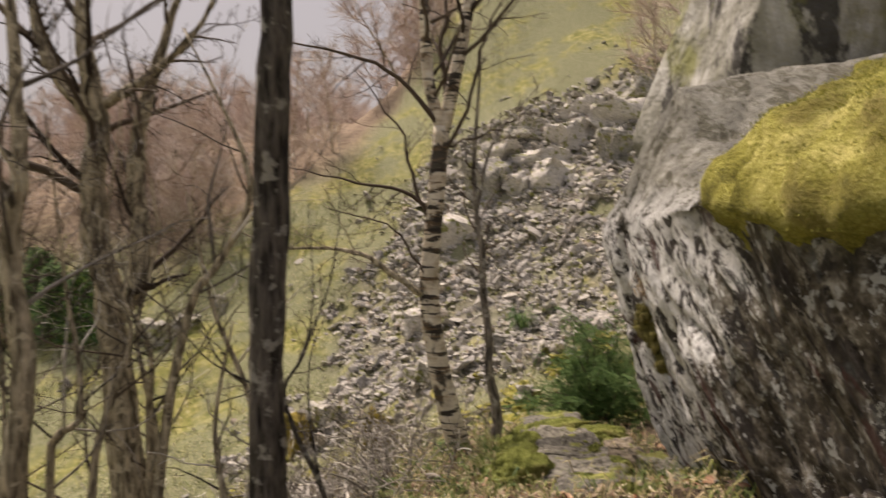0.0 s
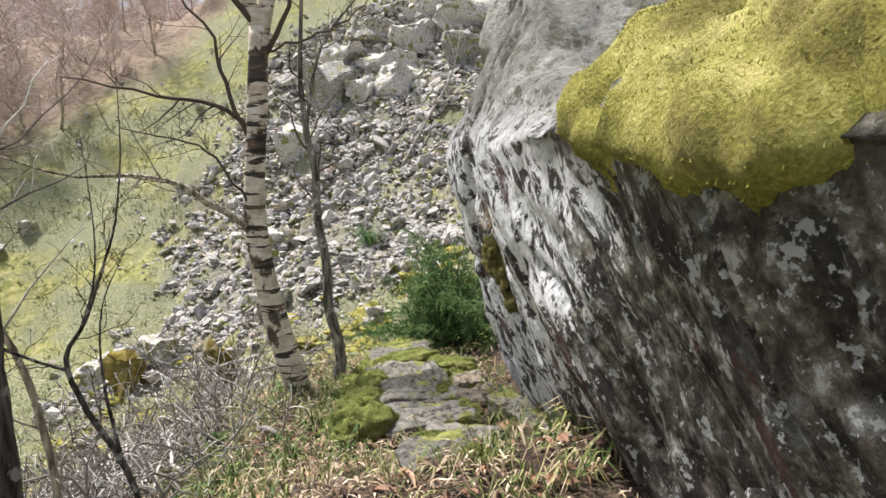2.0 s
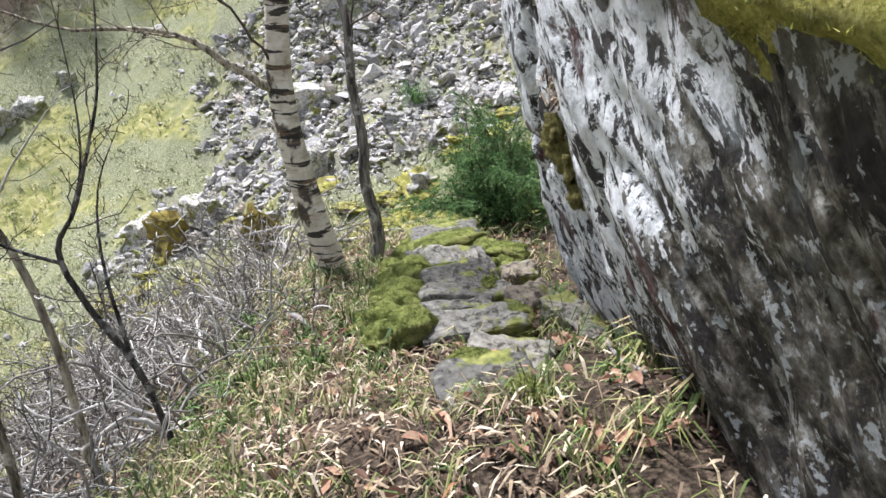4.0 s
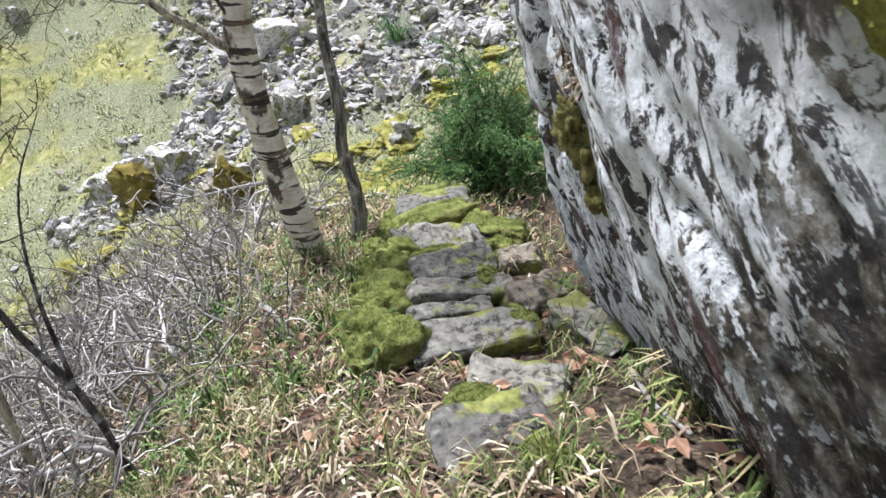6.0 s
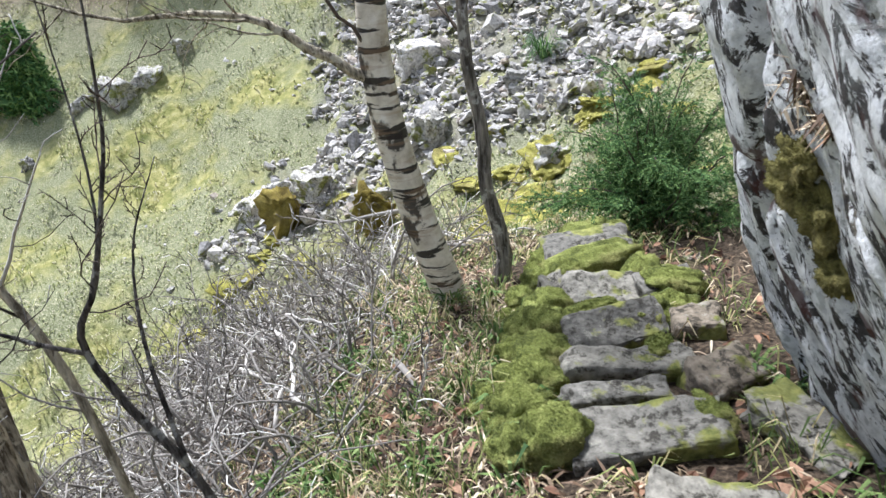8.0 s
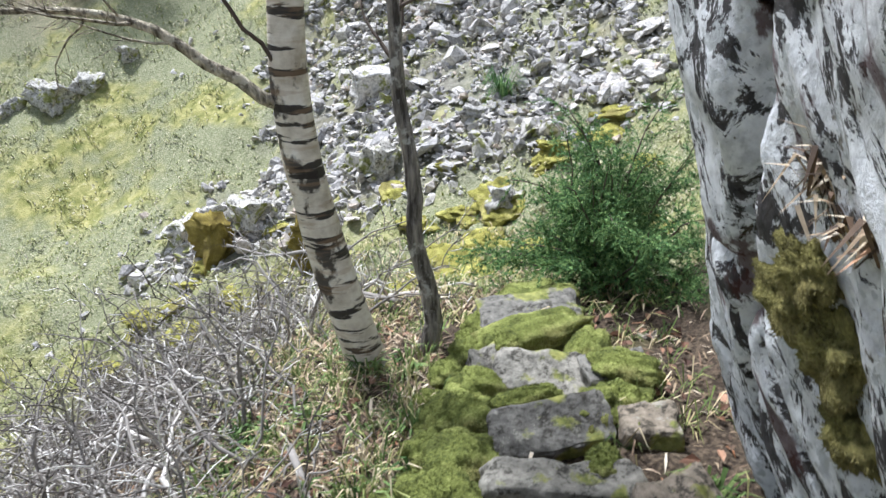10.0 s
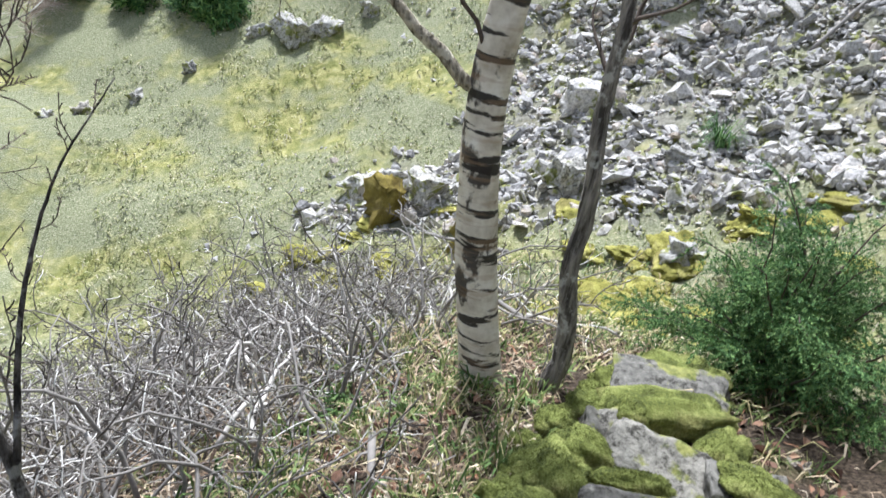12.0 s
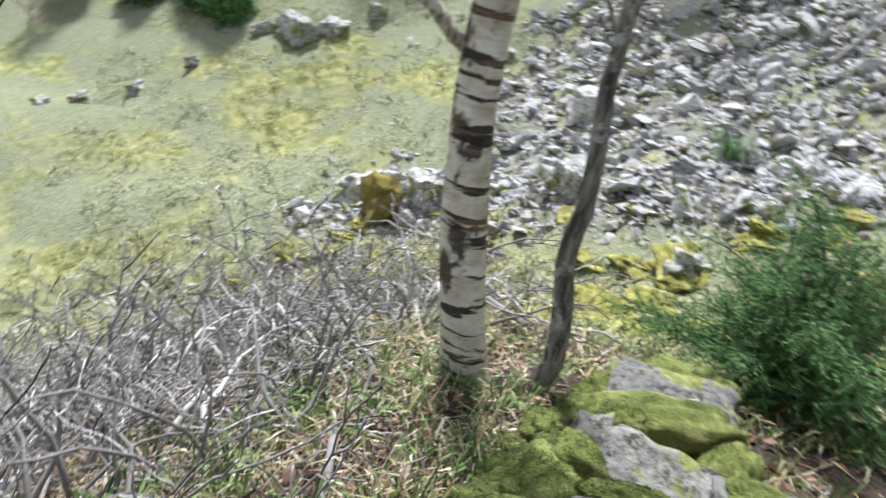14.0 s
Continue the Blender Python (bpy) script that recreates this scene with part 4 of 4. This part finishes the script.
def scatter_litter():
    dry = Shape()
    for _ in range(30000):
        x, y = RNG.uniform(-2.2, 2.3), RNG.uniform(1.2, 8.6)
        if on_steps(x, y) and RNG.uniform() > 0.06:
            continue
        if (x < -0.4 and RNG.uniform() < 0.4) or (x > 1.12 and RNG.uniform() < (0.8 if y < 4.2 else 0.88)):
            continue
        z = gz(x, y) + RNG.uniform(0.0, 0.035)
        blade(dry, (x, y, z), RNG.uniform(0, 6.283), RNG.uniform(0.03, 0.14), RNG.uniform(0.002, 0.0085), RNG.uniform(0.0, 0.6), RNG.uniform(0, 0.6))
    tagged(part("leaf_litter", dry, LITTER, shade=False), "dry tan fallen leaves and straw on the path", "leaf litter", kind="stuff")
    rush = Shape()
    made = 0
    while made < 760:
        x, y = RNG.uniform(-1.6, 2.0), RNG.uniform(1.6, 8.2)
        if on_steps(x, y) or (x > 1.75 and y < 5):
            continue
        if float(wave(x, y, 0.9, 55)) < -0.25 or (x < -0.7 and RNG.uniform() < 0.6) or (x > 1.15 and RNG.uniform() < 0.6):
            continue
        made += 1
        size = RNG.uniform(0.6, 1.25)
        for _ in range(13):
            blade(rush, (x + RNG.normal() * 0.02, y + RNG.normal() * 0.02, gz(x, y) - 0.01), RNG.uniform(0, 6.283), size * RNG.uniform(0.08, 0.21), RNG.uniform(0.002, 0.005), RNG.uniform(0.35, 1.2), RNG.uniform(0.1, 0.9))
    tagged(part("rush_tufts", rush, RUSH, shade=False), "tufts of green and straw-coloured woodrush leaves", "grass", kind="stuff")
    turf = Shape()
    made = 0
    while made < 38000:
        y = 8.5 + 15 * RNG.uniform() ** 1.5
        x = RNG.uniform(-0.62 * y - 1, 0.35 * y + 1)
        if RNG.uniform() < float(scree_cover(x, y)) * 0.97:
            continue
        s = 0.6 + 0.05 * y
        if float(wave(x, y, 2.2, 56)) < -0.5:
            continue
        made += 1
        blade(turf, (x, y, gz(x, y) - 0.01), RNG.uniform(0, 6.283), s * RNG.uniform(0.03, 0.10), s * RNG.uniform(0.004, 0.010), RNG.uniform(0.3, 1.0), RNG.uniform(0.1, 0.6))
    tagged(part("turf", turf, TURF, shade=False), "short golden-green mossy turf on the slope", "grass", kind="stuff")


scatter_litter()


def green_plants():
    rng = np.random.default_rng(31)
    for k in range(70):
        x, y = rng.uniform(-0.9, 0.75), rng.uniform(4.6, 7.6)
        if k % 10 == 0:
            x, y = rng.uniform(1.35, 1.8), rng.uniform(3.4, 5.6)
        if on_steps(x, y):
            continue
        s = Shape()
        for _ in range(rng.integers(14, 30)):
            blade(s, (rng.normal() * 0.02, rng.normal() * 0.02, -0.01), rng.uniform(0, 6.283), rng.uniform(0.07, 0.17), rng.uniform(0.005, 0.010), rng.uniform(0.5, 1.3), rng.uniform(0.1, 0.7))
        ob = part("leafy_plant", s, GREENLEAF, None, "low rosette of narrow dark green leaves", False)
        ob.location = (x, y, gz(x, y))
        tagged(ob, category="plant", group="green rosettes on the bank")


green_plants()


def oak_leaves():
    rng = np.random.default_rng(32)
    s = Shape()
    for _ in range(520):
        x, y = rng.uniform(-0.6, 2.0), rng.uniform(3.2, 7.8)
        if on_steps(x, y) and rng.uniform() < 0.9:
            continue
        a, n, z = rng.uniform(0, 6.283), rng.uniform(0.025, 0.05), gz(x, y) + rng.uniform(0.02, 0.05)
        c, e = math.cos(a), math.sin(a)
        ring = [(1, 0), (0.4, 0.5), (-0.3, 0.42), (-1, 0), (-0.3, -0.42), (0.4, -0.5)]
        s.add([(x + n * (u * c - v * e), y + n * (u * e + v * c), z + n * (0.5 * abs(v) + rng.normal() * 0.15)) for u, v in ring], [(0, 1, 2, 3), (0, 3, 4, 5)])
    tagged(part("fallen_leaves", s, OAKLEAF, shade=False), "curled russet fallen leaves", "leaf litter", kind="stuff")


oak_leaves()


def fallen_branch(points, label, twigs=4, seed=1, material=TWIG):
    rng = np.random.default_rng(seed)
    pts, rad = bez(points, 16)
    root = thing("fallen_branch", pts[0], label, "branch")
    pts = [p - pts[0] for p in pts]
    s, t = Shape(), Shape()
    s.tube(pts, rad, 7, 0.2)
    part("stem", s, material, root)
    branching(t, pts, rad, rng, 0, twigs, 0.8, 0.35, 0.3, 3, 0.4, 0.0)
    tagged(part("twigs", t, material, root), kind="stuff")


def along(points, lift=0.02):
    return [(x, y, gz(x, y) + lift + dz, r) for x, y, dz, r in points]


fallen_branch(along([(-0.25, 6.5, 0.03, 0.022), (-0.1, 6.1, 0.04, 0.02), (0.0, 5.85, 0.02, 0.016), (0.08, 5.6, 0.02, 0.012)]), "short pale dead branch lying on the bank", 1, 3)
fallen_branch(along([(1.55, 4.3, 0.02, 0.012), (1.5, 4.0, 0.03, 0.011), (1.48, 3.7, 0.02, 0.008)]), "short dead stick among the leaves", 1, 5)
fallen_branch(along([(-0.4, 10.6, 0.5, 0.03), (-0.9, 11.0, 0.55, 0.026), (-1.6, 11.6, 0.5, 0.02), (-2.3, 12.2, 0.5, 0.01)]), "pale fallen branch sprawling over the gully", 9, 6)
fallen_branch(along([(0.3, 7.9, 0.1, 0.02), (-0.1, 8.4, 0.2, 0.017), (-0.3, 9.2, 0.3, 0.012), (-0.6, 9.9, 0.35, 0.006)]), "pale dead branch behind the birch", 7, 7)
fallen_branch(along([(2.6, 16.5, 0.1, 0.035), (3.3, 17.2, 0.25, 0.03), (4.2, 18.3, 0.5, 0.02), (4.7, 19.3, 1.0, 0.01)]), "long bare branch lying on the scree", 5, 8)

# ---- woodland beyond ----


def bare_tree(seed, tall):
    rng = np.random.default_rng(seed)
    trunk, crown = Shape(), Shape()
    pts, rad = limb((0, 0, -0.4), (rng.normal() * 0.15, rng.normal() * 0.15, 1), tall, 0.013 * tall, 0.012, rng, 9, 0.22, 0.05)
    trunk.tube(pts, rad, 6, 0.1)
    limbs = []
    for k in range(16):
        s = 0.08 + 0.88 * (k + rng.uniform()) / 16
        p = pts[int(s * 9)].lerp(pts[int(s * 9) + 1], s * 9 - int(s * 9))
        a = rng.uniform(0, 6.283)
        q, r = limb(p, (math.cos(a), math.sin(a), rng.uniform(0.3, 1.0)), tall * 0.42 * (1.1 - 0.6 * s), 0.03, 0.01, rng, 5, 0.4, 0.06)
        crown.tube(q, r, 3)
        limbs.append(q)
    for q in limbs:
        for _ in range(55):
            i = rng.integers(1, 5)
            p = q[i].lerp(q[i + 1], rng.uniform())
            d = ((q[i + 1] - q[i]).normalized() + Vector(rng.normal(size=3)) * 0.75 + Vector((0, 0, 0.2))).normalized()
            e = p + d * rng.uniform(0.3, 0.9)
            f = e + (d + Vector(rng.normal(size=3)) * 0.5) * rng.uniform(0.1, 0.4)
            w = d.orthogonal().normalized() * 0.008
            crown.add([tuple(p - w), tuple(p + w), tuple(e + w * 0.7), tuple(e - w * 0.7), tuple(f)], [(0, 1, 2, 3), (3, 2, 4)])
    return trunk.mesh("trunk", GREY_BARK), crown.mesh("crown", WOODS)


def plant_woods():
    kinds = [bare_tree(200 + i, 3.8 + 0.5 * i) for i in range(5)]
    rng = np.random.default_rng(77)
    firsts = []
    for i, (t, c) in enumerate(kinds):
        root = thing("bare_tree", (0, 0, 0), "leafless reddish-brown woodland tree", "tree", "bare trees of the far wood")
        part("trunk", t, None, root)
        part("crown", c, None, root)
        firsts.append(root)
    spots = []
    for k in range(390):
        y = 21.0 + 50 * rng.uniform() ** 1.5
        x = rng.uniform(-0.8 * y, 0.3 * y)
        if y > wood_edge(x) + 0.5 and (x > -9.5 or y > 24):
            spots.append((x, y))
    for k in range(14):
        spots.append((rng.uniform(-26, -14), rng.uniform(13, 27)))
    used = 0
    for k, (x, y) in enumerate(spots):
        s = rng.uniform(0.7, 1.25) * (0.62 if x < -4 else 1.0)
        m = pose(x, y, gz(x, y), 0, 0, rng.uniform(0, 360))
        if used < 5:
            ob = firsts[used]
            ob.matrix_basis = m
            used += 1
        else:
            ob = copy_thing(firsts[k % 5], m)
        ob.scale = (s, s, s)
    # thin trees on the top of the crag side
    for x, y in ((6.9, 22.8), (7.3, 22.2), (8.6, 24.0)):
        ob = copy_thing(firsts[int(x) % 5], pose(x, y, gz(x, y), 0, 0, 40 * x))
        ob.scale = (0.8, 0.8, 0.9)


plant_woods()


def conifer(seed, tall):
    rng = np.random.default_rng(seed)
    trunk, leaves = Shape(), Shape()
    trunk.tube([(0, 0, -0.3), (0, 0, tall * 0.5), (0, 0, tall)], [0.14, 0.09, 0.02], 7)
    for k in range(150):
        h = tall * (0.03 + 0.95 * k / 150)
        a = rng.uniform(0, 6.283)
        r = (tall - h) * 0.33 * rng.uniform(0.7, 1.1) + 0.1
        d = Vector((math.cos(a), math.sin(a), -0.25))
        trunk.tube([(0, 0, h), tuple(Vector((0, 0, h)) + d * r)], [0.02, 0.006], 3)
        for _ in range(60):
            q = Vector((0, 0, h)) + d * (r * math.sqrt(rng.uniform(0.03, 1))) + Vector(rng.normal(size=3)) * 0.1
            e = (d + Vector(rng.normal(size=3)) * 0.8).normalized() * 0.22
            w = e.orthogonal().normalized() * 0.035
            leaves.add([tuple(q - w), tuple(q + w), tuple(q + e)], [(0, 1, 2)])
    return trunk.mesh("trunk", DARK_BARK), leaves.mesh("foliage", NEEDLE, False)


def plant_conifers():
    t, c = conifer(5, 2.4)
    root = thing("conifer", (-9.6, 18.6, gz(-9.6, 18.6)), "dark green conifer at the edge of the meadow", "tree", "dark conifers beyond the meadow")
    part("trunk", t, None, root)
    part("foliage", c, None, root)
    root.scale = (0.75, 0.75, 0.75)
    for x, y, r in ((-10.5, 18.9, 50), (-11.3, 19.6, 120), (-12.4, 19.0, 200), (-14.2, 18.6, 290)):
        copy_thing(root, pose(x, y, gz(x, y), 0, 0, r))


plant_conifers()

# ---- small shrubs on the slope ----


def tuft(name, x, y, z, count, length, material, seed, label, category, lean=(0, 0, 0)):
    rng = np.random.default_rng(seed)
    s = Shape()
    for _ in range(count):
        blade(s, (rng.normal() * 0.03, rng.normal() * 0.03, -0.02), rng.uniform(0, 6.283), length * rng.uniform(0.5, 1.1), rng.uniform(0.004, 0.008), rng.uniform(0.3, 1.3), rng.uniform(0.1, 1.0))
    ob = part(name, s, material, None, label, False)
    ob.location = (x, y, z)
    ob["category"] = category
    return ob


p, _ = boulder_place(4.75, 0.80)
tuft("grass_tuft", p.x + 0.02, p.y, p.z, 90, 0.13, LITTER, 3, "dry straw grass tuft growing on the boulder", "grass")
p, _ = boulder_place(4.6, 0.77)
tuft("grass_tuft", p.x + 0.02, p.y, p.z, 80, 0.12, LITTER, 4, "dry straw grass tuft growing on the boulder", "grass")
for i, (x, y) in enumerate(((1.62, 3.9), (1.7, 4.1), (1.66, 3.5))):
    tuft("grass_tuft", x, y, gz(x, y), 45, 0.25, RUSH, 9 + i, "green grass tuft at the foot of the boulder", "grass")
g = tuft("small_shrub", 1.58, 14.1, gz(1.58, 14.1), 160, 0.5, NEEDLE, 21, "small dark green shrub on the scree", "shrub")
